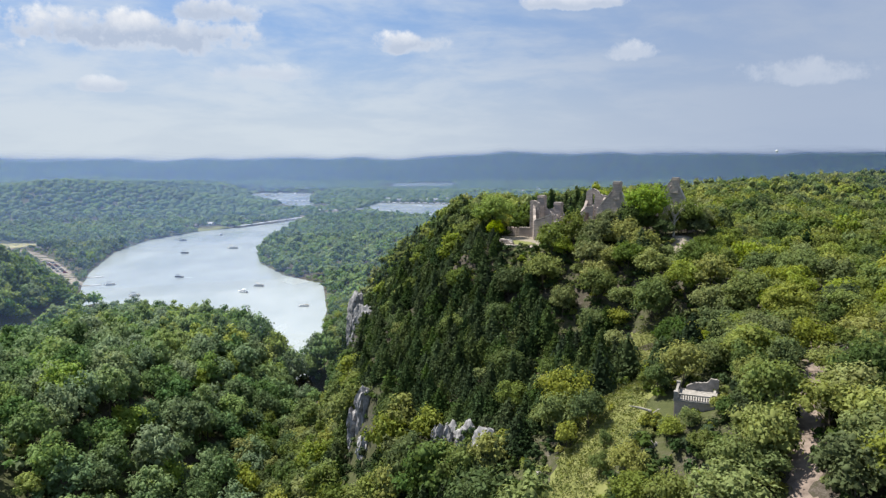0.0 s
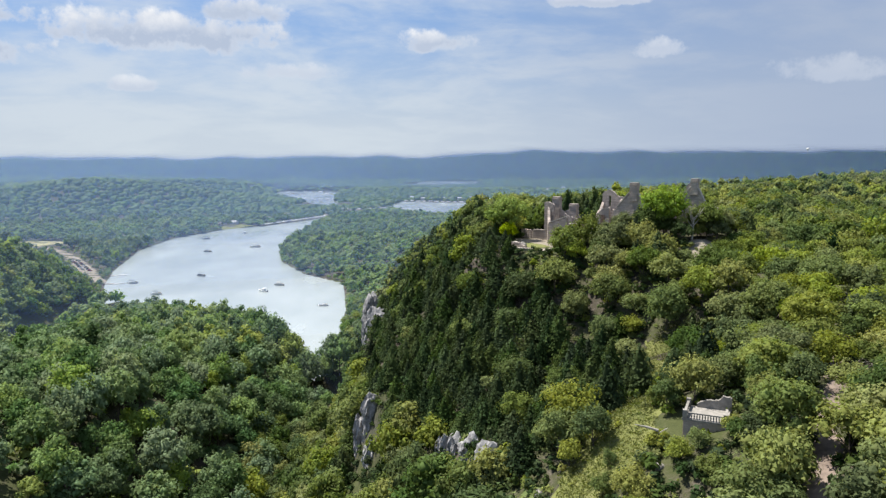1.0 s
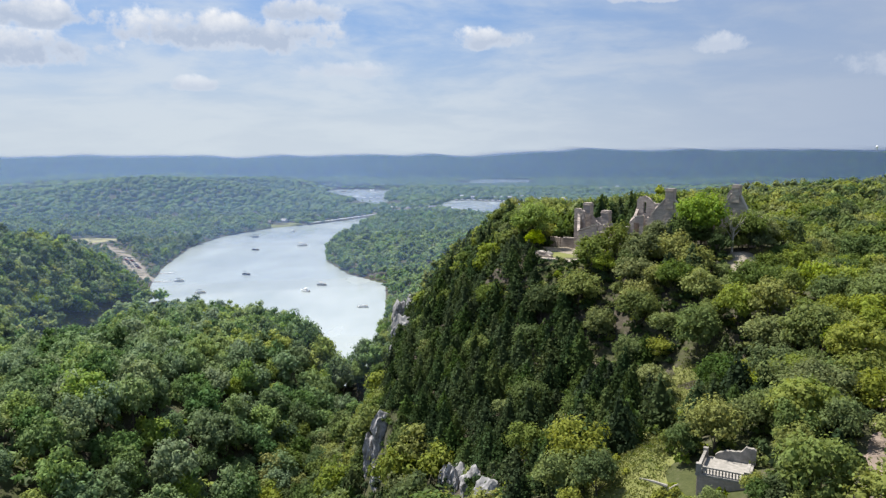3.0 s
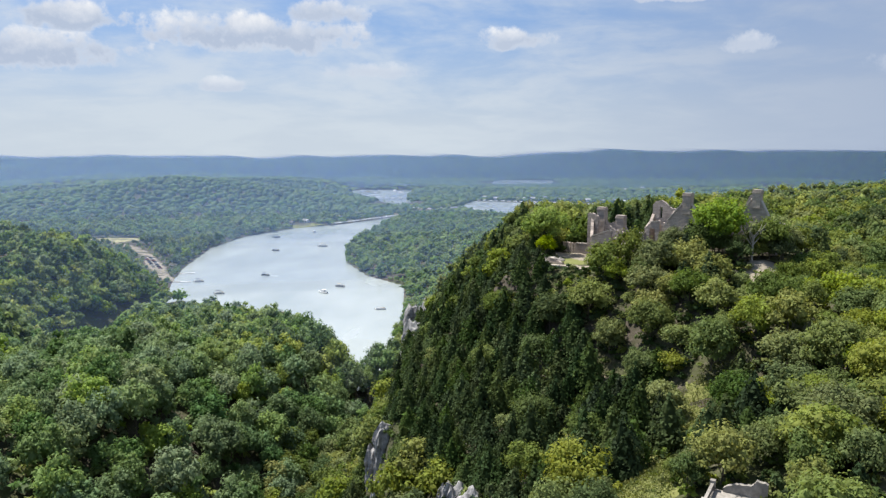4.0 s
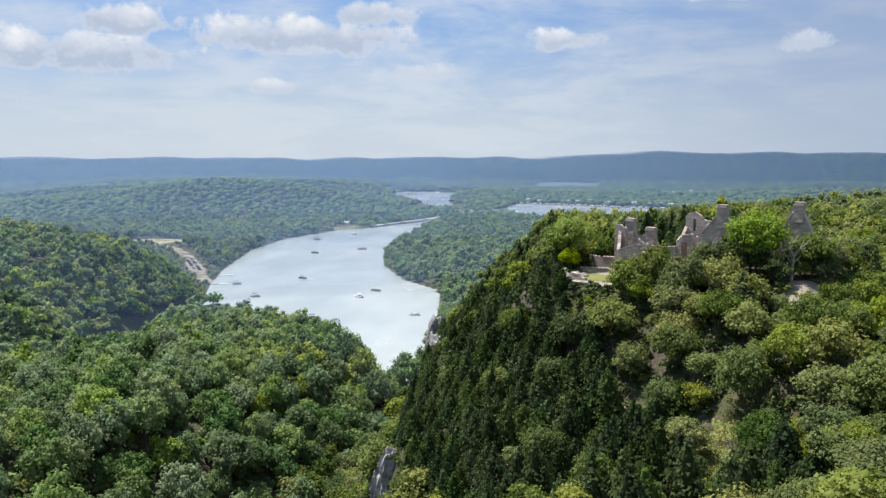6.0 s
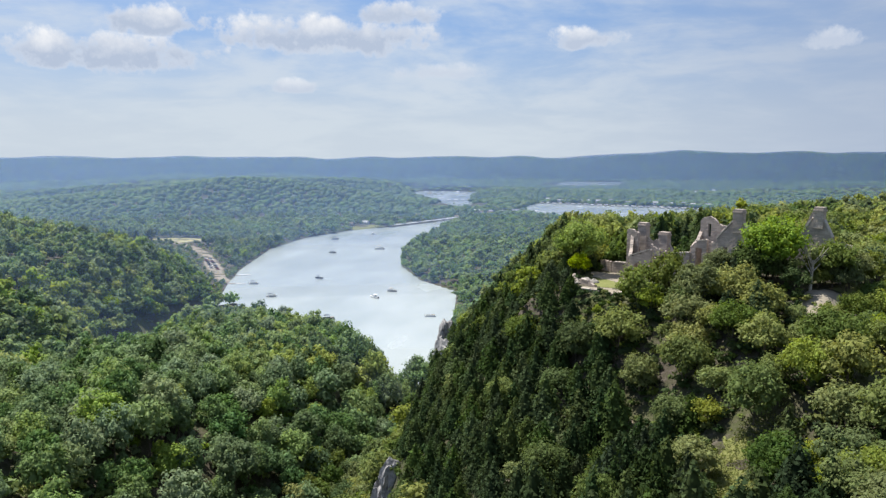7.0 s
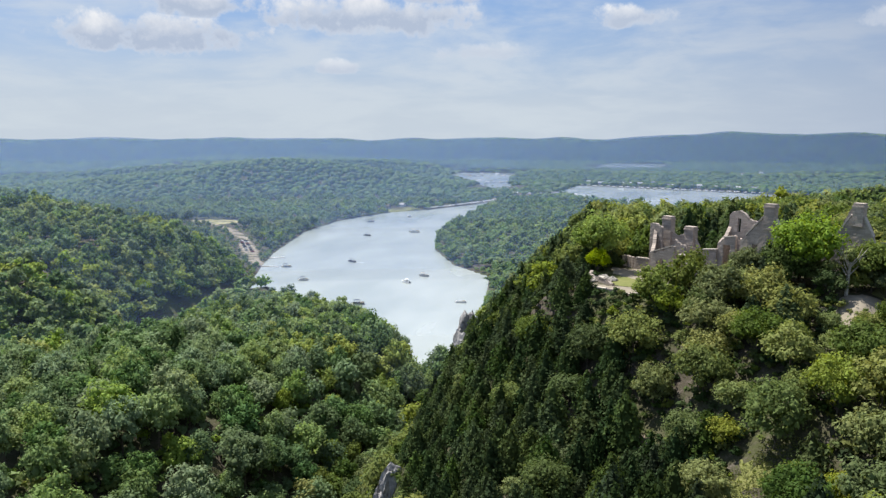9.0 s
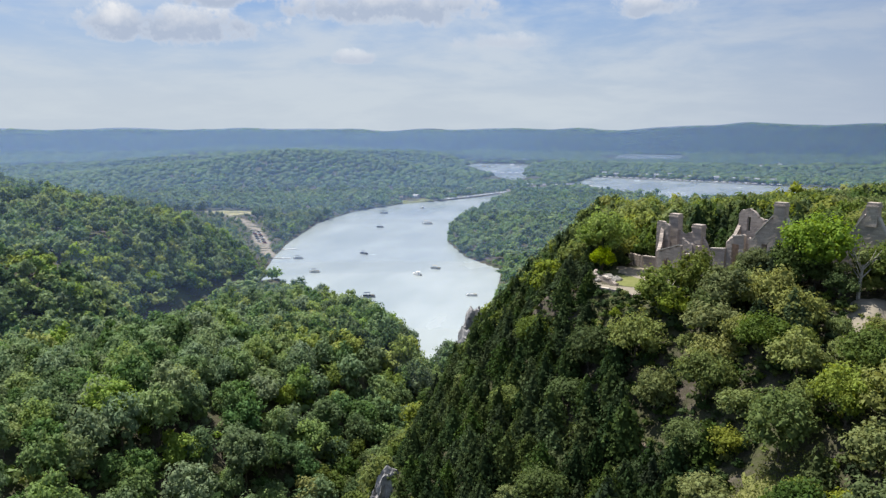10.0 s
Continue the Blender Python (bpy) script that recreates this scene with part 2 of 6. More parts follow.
LAWN = mottled("dry_grass", [(0.3, (0.10, 0.118, 0.032)), (0.5, (0.145, 0.155, 0.048)), (0.7, (0.195, 0.19, 0.08))], 0.5, 0.95, 0.05)
HAY = mottled("dry_hay_field", [(0.3, (0.25, 0.24, 0.10)), (0.7, (0.40, 0.36, 0.19))], 0.12, 0.95, 0.05)
WHITE = mottled("white_paint", [(0.3, (0.66, 0.66, 0.66)), (0.7, (0.84, 0.84, 0.83))], 1.5, 0.4)
GREY = mottled("weathered_grey_metal", [(0.3, (0.30, 0.31, 0.33)), (0.7, (0.52, 0.53, 0.55))], 1.0, 0.45)
TIMBER = mottled("grey_timber", [(0.3, (0.22, 0.19, 0.15)), (0.7, (0.42, 0.37, 0.30))], 2.0)
RAIL = mottled("pale_timber", [(0.3, (0.42, 0.38, 0.32)), (0.7, (0.66, 0.60, 0.52))], 3.0)
NAVY = mottled("navy_canvas", [(0.3, (0.02, 0.03, 0.06)), (0.7, (0.05, 0.07, 0.12))], 2.0, 0.7)
BLACK = mottled("black_hull", [(0.3, (0.015, 0.015, 0.018)), (0.7, (0.04, 0.04, 0.045))], 2.0, 0.3)
BEIGE = mottled("beige_canvas", [(0.3, (0.45, 0.40, 0.32)), (0.7, (0.62, 0.56, 0.46))], 2.0, 0.8)
RED = mottled("dark_red_paint", [(0.3, (0.20, 0.02, 0.02)), (0.7, (0.32, 0.04, 0.03))], 2.0, 0.35)
GLASS = mottled("tinted_window_glass", [(0.3, (0.02, 0.025, 0.03)), (0.7, (0.04, 0.05, 0.06))], 1.0, 0.08, spec=0.6)
FOAM = mottled("wake_foam", [(0.3, (0.55, 0.60, 0.62)), (0.7, (0.80, 0.83, 0.84))], 0.8, 0.6)


# ---- makers ----
def mesh_of(name, verts, tris, tint=None, smooth=False):
    me = bpy.data.meshes.new(name)
    verts, tris = np.asarray(verts, np.float32), np.asarray(tris, np.int32)
    me.vertices.add(len(verts))
    me.vertices.foreach_set("co", verts.ravel())
    me.loops.add(tris.size)
    me.loops.foreach_set("vertex_index", tris.ravel())
    me.polygons.add(len(tris))
    me.polygons.foreach_set("loop_start", np.arange(0, tris.size, 3, dtype=np.int32))
    if tint is not None:
        me.attributes.new("tint", "FLOAT", "POINT").data.foreach_set("value", np.asarray(tint, np.float32))
    me.update(calc_edges=True)
    if smooth:
        me.polygons.foreach_set("use_smooth", np.ones(len(tris), bool))
    return me


def part(name, bm, mat, parent=None, label=""):
    """Links a bmesh as one mesh object under a thing or a part."""
    me = bpy.data.meshes.new(name)
    bm.normal_update()
    bm.to_mesh(me)
    bm.free()
    me.materials.append(mat)
    ob = new(name, me)
    if parent is not None:
        ob.parent = parent
    if label:
        tagged(ob, label)
    return ob


def box(bm, x0, x1, y0, y1, z0, z1, m=None):
    vs = [bm.verts.new(Vector(p) if m is None else m @ Vector(p)) for p in ((x0, y0, z0), (x1, y0, z0), (x1, y1, z0), (x0, y1, z0), (x0, y0, z1), (x1, y0, z1), (x1, y1, z1), (x0, y1, z1))]
    for q in ((0, 3, 2, 1), (4, 5, 6, 7), (0, 1, 5, 4), (1, 2, 6, 5), (2, 3, 7, 6), (3, 0, 4, 7)):
        bm.faces.new([vs[i] for i in q])
    return vs


def tube(bm, pts, radii, n=6):
    """A tapered limb through the points."""
    rings = []
    for i, p in enumerate(pts):
        p = Vector(p)
        d = (Vector(pts[min(i + 1, len(pts) - 1)]) - Vector(pts[max(i - 1, 0)])).normalized()
        a = d.orthogonal().normalized()
        b = d.cross(a)
        rings.append([bm.verts.new(p + (a * math.cos(2 * math.pi * k / n) + b * math.sin(2 * math.pi * k / n)) * radii[i]) for k in range(n)])
    for r, s in zip(rings, rings[1:]):
        for k in range(n):
            bm.faces.new((r[k], r[(k + 1) % n], s[(k + 1) % n], s[k]))
    bm.faces.new(rings[-1])
    bm.faces.new(rings[0][::-1])


# ---- the lie of the land ----
LAKE = [(-295, 446), (-308, 520), (-324, 640), (-351, 701), (-383, 787), (-430, 954), (-439, 1088), (-406, 1222), (-363, 1278), (-290, 1475), (-262, 1500), (-268, 1380), (-258, 1150), (-251, 1046),
        (-242, 954), (-214, 858), (-165, 765), (-116, 713), (-92, 590), (-80, 480), (-71, 404), (-66, 392), (-78, 390), (-90, 408), (-102, 434), (-125, 472), (-172, 506), (-218, 531), (-262, 566), (-292, 612), (-305, 600), (-291, 520), (-281, 447)]
ARM = [(-205, 1700), (-170, 1975), (137, 1895), (256, 1816), (430, 1760), (330, 1560), (150, 1440), (26, 1385), (-60, 1470), (-150, 1610)]
COVE = [(-620, 2330), (-630, 2500), (-432, 2500), (-411, 2357), (-366, 2058), (-325, 1880), (-338, 1800), (-400, 1890), (-509, 2088)]
POND = [(-71, 376), (-60, 373), (-57, 352), (-59, 334), (-68, 336), (-73, 356)]
FARWATER = [(-222, 2880), (-211, 3508), (51, 3470), (39, 2880)]


def signed(poly, x, y):
    """Distance to a shore, negative on the water."""
    best, inside = np.full(x.shape, 1e9), np.zeros(x.shape, bool)
    for (ax, ay), (bx, by) in zip(poly, poly[1:] + poly[:1]):
        ex, ey = bx - ax, by - ay
        k = np.clip(((x - ax) * ex + (y - ay) * ey) / (ex * ex + ey * ey), 0, 1)
        best = np.minimum(best, np.hypot(x - ax - k * ex, y - ay - k * ey))
        hit = ((ay > y) != (by > y)) & (x < ex * (y - ay) / (ey if ey else 1e-9) + ax)
        inside ^= hit
    return np.where(inside, -best, best)


def shore(x, y):
    return np.minimum.reduce([signed(p, x, y) for p in (LAKE, POND, ARM, COVE, FARWATER)])


def smooth(a, b, v):
    k = np.clip((v - a) / (b - a), 0, 1)
    return k * k * (3 - 2 * k)


def wave(x, y, size, seed):
    """Cheap soft unevenness, about -1 to 1."""
    r = np.random.RandomState(seed)
    out = np.zeros(np.shape(x))
    for k in range(7):
        a, f, p = r.uniform(0, 6.283), r.uniform(0.6, 1.9) / size, r.uniform(0, 6.283)
        out = out + np.sin((x * math.cos(a) + y * math.sin(a)) * f * 6.283 + p)
    return out / 3.2


def bump_hill(x, y, cx, cy, rx, ry, h, turn=0.0):
    c, s = math.cos(turn), math.sin(turn)
    u, v = ((x - cx) * c + (y - cy) * s) / rx, (-(x - cx) * s + (y - cy) * c) / ry
    return h * np.exp(-(u * u + v * v) ** 1.3)


def cliff_x(y):
    return np.interp(y, [-300, 40, 110, 161, 195, 300, 480, 600, 900], [40, 22, 14, 3, -18, -34, -48, -62, -80])


HILLS = [(-620, 430, 230, 240, 16, 0.25), (-780, 720, 240, 230, 34, 0.2), (-740, 1650, 250, 230, 44, 0.1), (-1000, 1520, 300, 300, 32, 0.0), (-1250, 2400, 700, 420, 40, 0.1)]


def height(x, y):
    x, y = np.asarray(x, float), np.asarray(y, float)
    d = shore(x, y)
    land = 1.2 + np.minimum(np.maximum(d, 0) * 0.04, 3)
    for h in HILLS:
        land = land + bump_hill(x, y, *h) * smooth(0, 110, d)
    # the steep hill across the creek and the long spur on the near side
    west = np.interp(y, [250, 400, 446, 520, 640, 720], [-250, -264, -286, -302, -326, -362]) - x
    land = land + (45 * smooth(-2, 64, west) + 5 * smooth(60, 200, west)) * smooth(735, 560, y) * smooth(40, 200, y)
    crest = np.interp(y, [60, 190, 245, 300, 350, 400, 450, 520, 600], [42, 43, 40, 32, 25, 17, 12, 8, 2])
    edge = np.interp(y, [100, 250, 330, 400, 470, 600], [-46, -46, -50, -66, -116, -240])
    land = land + crest * smooth(0, 1, np.clip((edge - x) / np.interp(y, [200, 330, 400], [92, 62, 40]), 0, 1)) * (1 - 0.62 * smooth(-170, -262, x)) * smooth(0, 26, d) * smooth(-262, -246, x + np.maximum(430 - y, 0))
    # far ridges
    r = np.hypot(x, y)
    a = np.arctan2(x, y)
    ridge = 48 * smooth(3450, 4000, r) + wave(x, y, 900, 3) * 7 * smooth(3300, 3900, r)
    ridge = ridge + smooth(3900, 4600, r) * (36 + 30 * smooth(-0.05, 0.03, a) + (6 * wave(x, y, 700, 5) + 5 * wave(x, y, 420, 15)) * smooth(-0.1, 0.1, a))
    ridge = ridge + 26 * smooth(2350, 2700, r) * (1 - smooth(2800, 3200, r)) * smooth(0.14, 0.30, a)
    land = land + ridge * smooth(-20, 200, d) + 7 * np.maximum(wave(x, y, 420, 8), 0) * smooth(2100, 2600, r) * smooth(100, 400, np.abs(x + 100) + np.maximum(y - 3400, 0)) * smooth(0, 250, d)
    # the bluff
    s = x - cliff_x(y)
    q = y - 1.1 * np.maximum(x - 30, 0)
    top = np.interp(q, [-200, 60, 130, 200, 235, 290, 340, 400, 480, 600, 760], [84, 90, 93, 97, 100, 99, 95, 84, 58, 16, 3])
    brow = np.interp(y, [0, 120, 165, 195, 300, 480, 600, 700], [72, 72, 64, 62, 58, 34, 8, 2])
    foot = np.interp(y, [0, 120, 165, 195, 230, 300, 480, 600, 700], [60, 58, 50, 36, 24, 20, 12, 3, 1])
    brow, foot = np.minimum(brow, top), np.minimum(foot, top)
    rise = 1 - (1 - np.clip(s / 46, 0, 1)) ** 1.9
    rise = rise + (np.clip(s / np.interp(y, [150, 190, 235], [62, 60, 42]), 0, 1) - rise) * smooth(112, 138, y) * smooth(420, 330, y)
    bluff = np.where(s > 0, brow + (top - brow) * rise, np.where(s > -13, foot + (brow - foot) * smooth(-13, 1, s), foot * np.clip((s + 48) / 35, 0, 1) ** 1.15))
    # the dry gully below the ruin and the gentle swell of the top
    bluff = bluff - 7 * np.exp(-((x - 28) / 16) ** 2 - ((y - 178) / 14) ** 2) - 5 * np.exp(-((x - 48) / 14) ** 2 - ((y - 156) / 11) ** 2) + 1.2 * wave(x, y, 70, 9) * smooth(5, 40, s)
    bluff = np.where(s > -48, bluff, 0)
    z = np.maximum(land, bluff + 1.0)
    z = z + 0.5 * wave(x, y, 23, 11) * smooth(2, 20, d)
    # level ground under the ruin
    cu, cv = (x - 29.1) * 0.8 - (y - 234.6) * 0.6, (x - 29.1) * 0.6 + (y - 234.6) * 0.8
    k = smooth(13, 0, np.maximum(np.maximum(-17 - cu, cu - 48), np.maximum(-4 - cv, cv - 20)))
    z = z * (1 - k) + k * (97.6 + np.clip((cu - 8) / 10, 0, 1) * 4.6)
    t = smooth(19, -1, np.maximum(np.maximum(-6 - cu, cu - 11), np.maximum(-19.5 - cv, cv + 3)))
    z = z * (1 - t) + t * 97.4
    z = z - 2.5 * smooth(-21, -30, cv) * smooth(-62, -36, cv) * smooth(-42, -26, cu) * (1 - smooth(24, 38, cu)) * smooth(20, 60, z)
    return np.where(d < 0, np.maximum(-4, 1.2 + d * 0.5), np.minimum(z, 1.2 + d * 1.5))


def ground_z(x, y):
    return float(height(np.array([x]), np.array([y]))[0])


def build_ground():
    ang = np.concatenate([np.arange(-62, 50, 0.5), np.arange(50, 298, 4.0)])
    rad = [0.0]
    while rad[-1] < 4850:
        rad.append(rad[-1] + max(3.2, rad[-1] * 0.016))
    rad = np.array(rad[1:])
    A, R = np.meshgrid(np.radians(ang), rad)
    X, Y = R * np.sin(A), 40 + R * np.cos(A)
    v = np.stack([X, Y, height(X, Y)], -1).reshape(-1, 3)
    n, m = len(ang), len(rad)
    i, j = np.meshgrid(np.arange(m - 1), np.arange(n), indexing="ij")
    a, b, c, d = i * n + j, i * n + (j + 1) % n, (i + 1) * n + (j + 1) % n, (i + 1) * n + j
    tris = np.concatenate([np.stack([a, d, c], -1).reshape(-1, 3), np.stack([a, c, b], -1).reshape(-1, 3), np.stack([np.full(n, n * m), np.arange(n), (np.arange(n) + 1) % n], -1)])
    v = np.concatenate([v, [[0, 40, ground_z(0, 40)]]])
    ob = new("ground", mesh_of("ground", v, tris, smooth=True))
    ob.data.materials.append(GROUND)
    tagged(ob, "wooded hills, stony bluff and valley floor of earth and dry grass", "ground", kind="structure")


def build_water():
    bm = bmesh.new()
    n = 64
    bmesh.ops.create_grid(bm, x_segments=n, y_segments=n, size=1)
    for v in bm.verts:
        v.co = Vector((v.co.x * 700 - 50, v.co.y * 1650 + 1900, 0))
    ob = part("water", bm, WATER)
    tagged(ob, "calm grey-green lake with a bright hazy sky reflected and put into its colour", "lake", kind="structure")
    # separate sheet over the creek, coloured as the banks' dark reflection
    bm = bmesh.new()
    bmesh.ops.create_grid(bm, x_segments=6, y_segments=12, size=1)
    for v in bm.verts:
        v.co = Vector((v.co.x * 34 - 302, v.co.y * 80 + 512, 0.06))
    ob = part("creek_water", bm, CREEK_REFLECTION)
    tagged(ob, "narrow creek, its wooded banks' dark green reflection put into the colour", "creek", kind="structure")


def build_haze_sheets():
    """Upright haze sheets, their tops cut to the camera's view of the last ridge."""
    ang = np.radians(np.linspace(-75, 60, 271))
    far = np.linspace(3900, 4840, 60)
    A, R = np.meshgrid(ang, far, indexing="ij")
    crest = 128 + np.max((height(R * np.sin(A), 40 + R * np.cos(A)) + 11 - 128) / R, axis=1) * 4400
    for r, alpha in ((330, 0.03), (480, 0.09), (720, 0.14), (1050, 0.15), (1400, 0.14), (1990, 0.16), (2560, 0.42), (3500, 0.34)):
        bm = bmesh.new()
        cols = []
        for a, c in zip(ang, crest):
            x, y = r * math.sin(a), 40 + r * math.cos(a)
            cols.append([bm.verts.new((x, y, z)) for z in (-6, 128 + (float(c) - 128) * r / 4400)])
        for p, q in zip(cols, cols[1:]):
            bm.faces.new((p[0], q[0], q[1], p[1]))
        # a tinted sheet, added to put haze over the land behind it
        ob = part("backdrop_haze", bm, haze_sheet_material("haze", alpha))
        tagged(ob, "translucent blue sheet standing in for summer haze over the far woods", "haze", kind="structure")


build_ground()
build_water()
build_haze_sheets()


# ---- trees ----
RUIN = Matrix(((0.8, 0.6, 0, 29.1), (-0.6, 0.8, 0, 234.6), (0, 0, 1, 0), (0, 0, 0, 1)))
ICO = None


def ico():
    """Solid filler in a bough, added to block light so its gaps look dark."""
    global ICO
    if ICO is None:
        ICO = np.array([(1, 0, 0), (0, 1, 0), (-1, 0, 0), (0, -1, 0), (0, 0, 1), (0, 0, -1)], float), np.array([(0, 1, 4), (1, 2, 4), (2, 3, 4), (3, 0, 4), (1, 0, 5), (2, 1, 5), (3, 2, 5), (0, 3, 5)])
    return ICO


def sprays(rng, centres, normals, size, jitter=0.42, fold=0.25):
    """One small folded leaf spray at each centre, facing roughly along its normal."""
    n = len(centres)
    nn = normals + rng.normal(0, jitter, (n, 3))
    nn /= np.linalg.norm(nn, axis=1)[:, None] + 1e-9
    t = np.cross(nn, rng.normal(0, 1, (n, 3)))
    t /= np.linalg.norm(t, axis=1)[:, None] + 1e-9
    b = np.cross(nn, t)
    s = (size * rng.uniform(0.6, 1.35, n))[:, None]
    w = s * rng.uniform(0.55, 1.0, (n, 1))
    v = np.stack([centres - t * s - b * w * 0.7, centres + t * s - b * w * 0.7, centres + b * w * 1.3 + nn * s * fold], 1).reshape(-1, 3)
    return v, np.arange(n)[:, None] * 3 + [0, 1, 2]


def lumps(d, seed, freq):
    """Uneven swelling of a bough over its directions, about -1 to 1."""
    r = np.random.RandomState(seed)
    out = np.zeros(len(d))
    for k in range(5):
        w = r.normal(0, 1, 3)
        out += np.sin(d @ (w / np.linalg.norm(w)) * freq * r.uniform(0.7, 1.5) + r.uniform(0, 6.283))
    return out / 2.6


def broadleaf(seed, radius, tall, bare, lobes, count, size, core=0.62):
    """A broken crown of leafy boughs: places and triangles. tall: total height; bare: height of the clear trunk."""
    rng = np.random.RandomState(seed)
    mid, half = (tall + bare) / 2, (tall - bare) / 2
    flat = min(1.1, half / radius + 0.15)
    cs, rs = [], []
    for k in range(lobes):
        a, e = 2.4 * k + rng.uniform(-0.6, 0.6), rng.uniform(-0.7, 1.0)
        q = math.sqrt(max(0.05, 1 - e * e))
        d = rng.uniform(0.5, 0.84) if k else 0.0
        cs.append((math.cos(a) * q * radius * d, math.sin(a) * q * radius * d, mid + (e * half * rng.uniform(0.5, 0.78) if k else 0)))
        rs.append(radius * rng.uniform(0.19, 0.40) if k else radius * 0.6)
    cs, rs = np.array(cs), np.array(rs)
    pick = rng.choice(lobes, count, p=rs ** 2 / (rs ** 2).sum())
    d = rng.normal(0, 1, (count, 3))
    d[:, 2] = np.abs(d[:, 2]) * 0.9 - 0.3 + d[:, 2] * 0.3
    d /= np.linalg.norm(d, axis=1)[:, None]
    swell = 1 + 0.16 * lumps(d + pick[:, None] * 1.7, seed, 7.0) + 0.10 * lumps(d + pick[:, None] * 0.9, seed + 1, 15.0)
    pos = cs[pick] + d * (rs[pick] * swell * rng.uniform(0.72, 1.1, count))[:, None] * [1, 1, flat]
    v, f = sprays(rng, pos, d + [0, 0, 0.3], size, 0.42)
    iv, it = ico()
    parts_v, parts_f, base = [v], [f], len(v)
    for c, r in zip(cs, rs):
        w = iv * (r * core) * rng.uniform(0.7, 1.1, (len(iv), 1)) * [1, 1, flat] + c
        parts_v.append(w)
        parts_f.append(it + base)
        base += len(w)
    return np.concatenate(parts_v), np.concatenate(parts_f)


def cedar_crown(seed, radius, tall, bare, count, size):
    """A soft, ragged juniper crown of upswept plumes round a leading one."""
    rng = np.random.RandomState(seed)
    plumes = [(0.0, 0.0, 1.0, 0.66)]
    for k in range(12):
        a, q = 2.4 * k + rng.uniform(-0.5, 0.5), rng.uniform(0.35, 0.8)
        plumes.append((math.cos(a) * q * radius, math.sin(a) * q * radius, rng.uniform(0.5, 0.95) * (1.1 - 0.55 * q), rng.uniform(0.3, 0.46)))
    n = np.array([p[2] * p[3] for p in plumes])
    pick = rng.choice(len(plumes), count, p=n / n.sum())
    px, py, ph, pr = np.array(plumes)[pick].T
    h = rng.uniform(0, 1, count) ** 1.1
    a = rng.uniform(0, 6.283, count)
    r = radius * pr * (1 - h ** 2.1) ** 0.8 * np.where(h < 0.15, 0.55 + h * 3, 1) * (1 + 0.22 * np.sin(a * 3 + seed + h * 11)) * rng.uniform(0.6, 1.2, count)
    pull = 1 - 0.22 * h
    pos = np.stack([px * pull + np.cos(a) * r, py * pull + np.sin(a) * r, bare + h * ph * (tall - bare)], -1)
    v, f = sprays(rng, pos, np.stack([np.cos(a), np.sin(a), np.full(count, 0.6)], -1), size, 0.28)
    m = 7
    rings = []
    for k in range(6):
        q = k / 5
        rr = radius * 0.62 * (1 - q ** 1.5) ** 0.9 * (0.7 if k == 0 else 1) + 0.03
        rings.append([[math.cos(j * 6.283 / m + k) * rr * rng.uniform(0.75, 1.15), math.sin(j * 6.283 / m + k) * rr * rng.uniform(0.75, 1.15), bare + q * (tall - bare) * 0.9] for j in range(m)])
    cv = np.array(rings).reshape(-1, 3)
    cf = []
    for k in range(5):
        for j in range(m):
            p, q2, r2, s2 = k * m + j, k * m + (j + 1) % m, (k + 1) * m + (j + 1) % m, (k + 1) * m + j
            cf += [[p, q2, r2], [p, r2, s2]]
    return np.concatenate([v, cv]), np.concatenate([f, np.array(cf) + len(v)])


def trunk_mesh(seed, tall, bare, thick, limbs=4):
    rng = random.Random(seed)
    bm = bmesh.new()
    top = bare + (tall - bare) * 0.55
    lean = Vector((rng.uniform(-0.4, 0.4), rng.uniform(-0.4, 0.4), 0))
    tube(bm, [(0, 0, -1.2), (0, 0, 0), lean * 0.4 + Vector((0, 0, bare)), lean + Vector((0, 0, top))], [thick * 1.3, thick, thick * 0.75, thick * 0.3], 5)
    for k in range(limbs):
        a = k * 2.4 + rng.uniform(-0.4, 0.4)
        out = Vector((math.cos(a), math.sin(a), 0)) * (tall - bare) * 0.3
        z = bare * rng.uniform(0.75, 1.1)
        tube(bm, [lean * 0.4 + Vector((0, 0, z)), lean * 0.4 + out * 0.5 + Vector((0, 0, z + (tall - bare) * 0.16)), out + Vector((0, 0, z + (tall - bare) * 0.42))], [thick * 0.45, thick * 0.3, thick * 0.12], 4)
    me = bpy.data.meshes.new("trunk")
    bm.to_mesh(me)
    bm.free()
    me.materials.append(BARK)
    return me


def tree_meshes(kind, seed, mat, **k):
    v, f = (cedar_crown if kind == "cedar" else broadleaf)(seed, **k)
    me = mesh_of("crown", v, f)
    me.materials.append(mat)
    return me, trunk_mesh(seed, k["tall"], k["bare"], 0.016 * k["tall"] + 0.05, 0 if kind == "cedar" else 4)


def plant(name, meshes, x, y, scale, turn, label, category, group, sink=0.3, stretch=1.0):
    base = new(name)
    base.empty_display_size = 0.5
    base.matrix_world = Matrix.Translation((x, y, ground_z(x, y) - sink)) @ Matrix.Rotation(turn, 4, "Z") @ Matrix.Diagonal((scale, scale, scale * stretch, 1))
    for nm, me in zip(("crown", "trunk"), meshes):
        ob = new(nm, me)
        ob.parent = base
    return tagged(base, label, category, group)


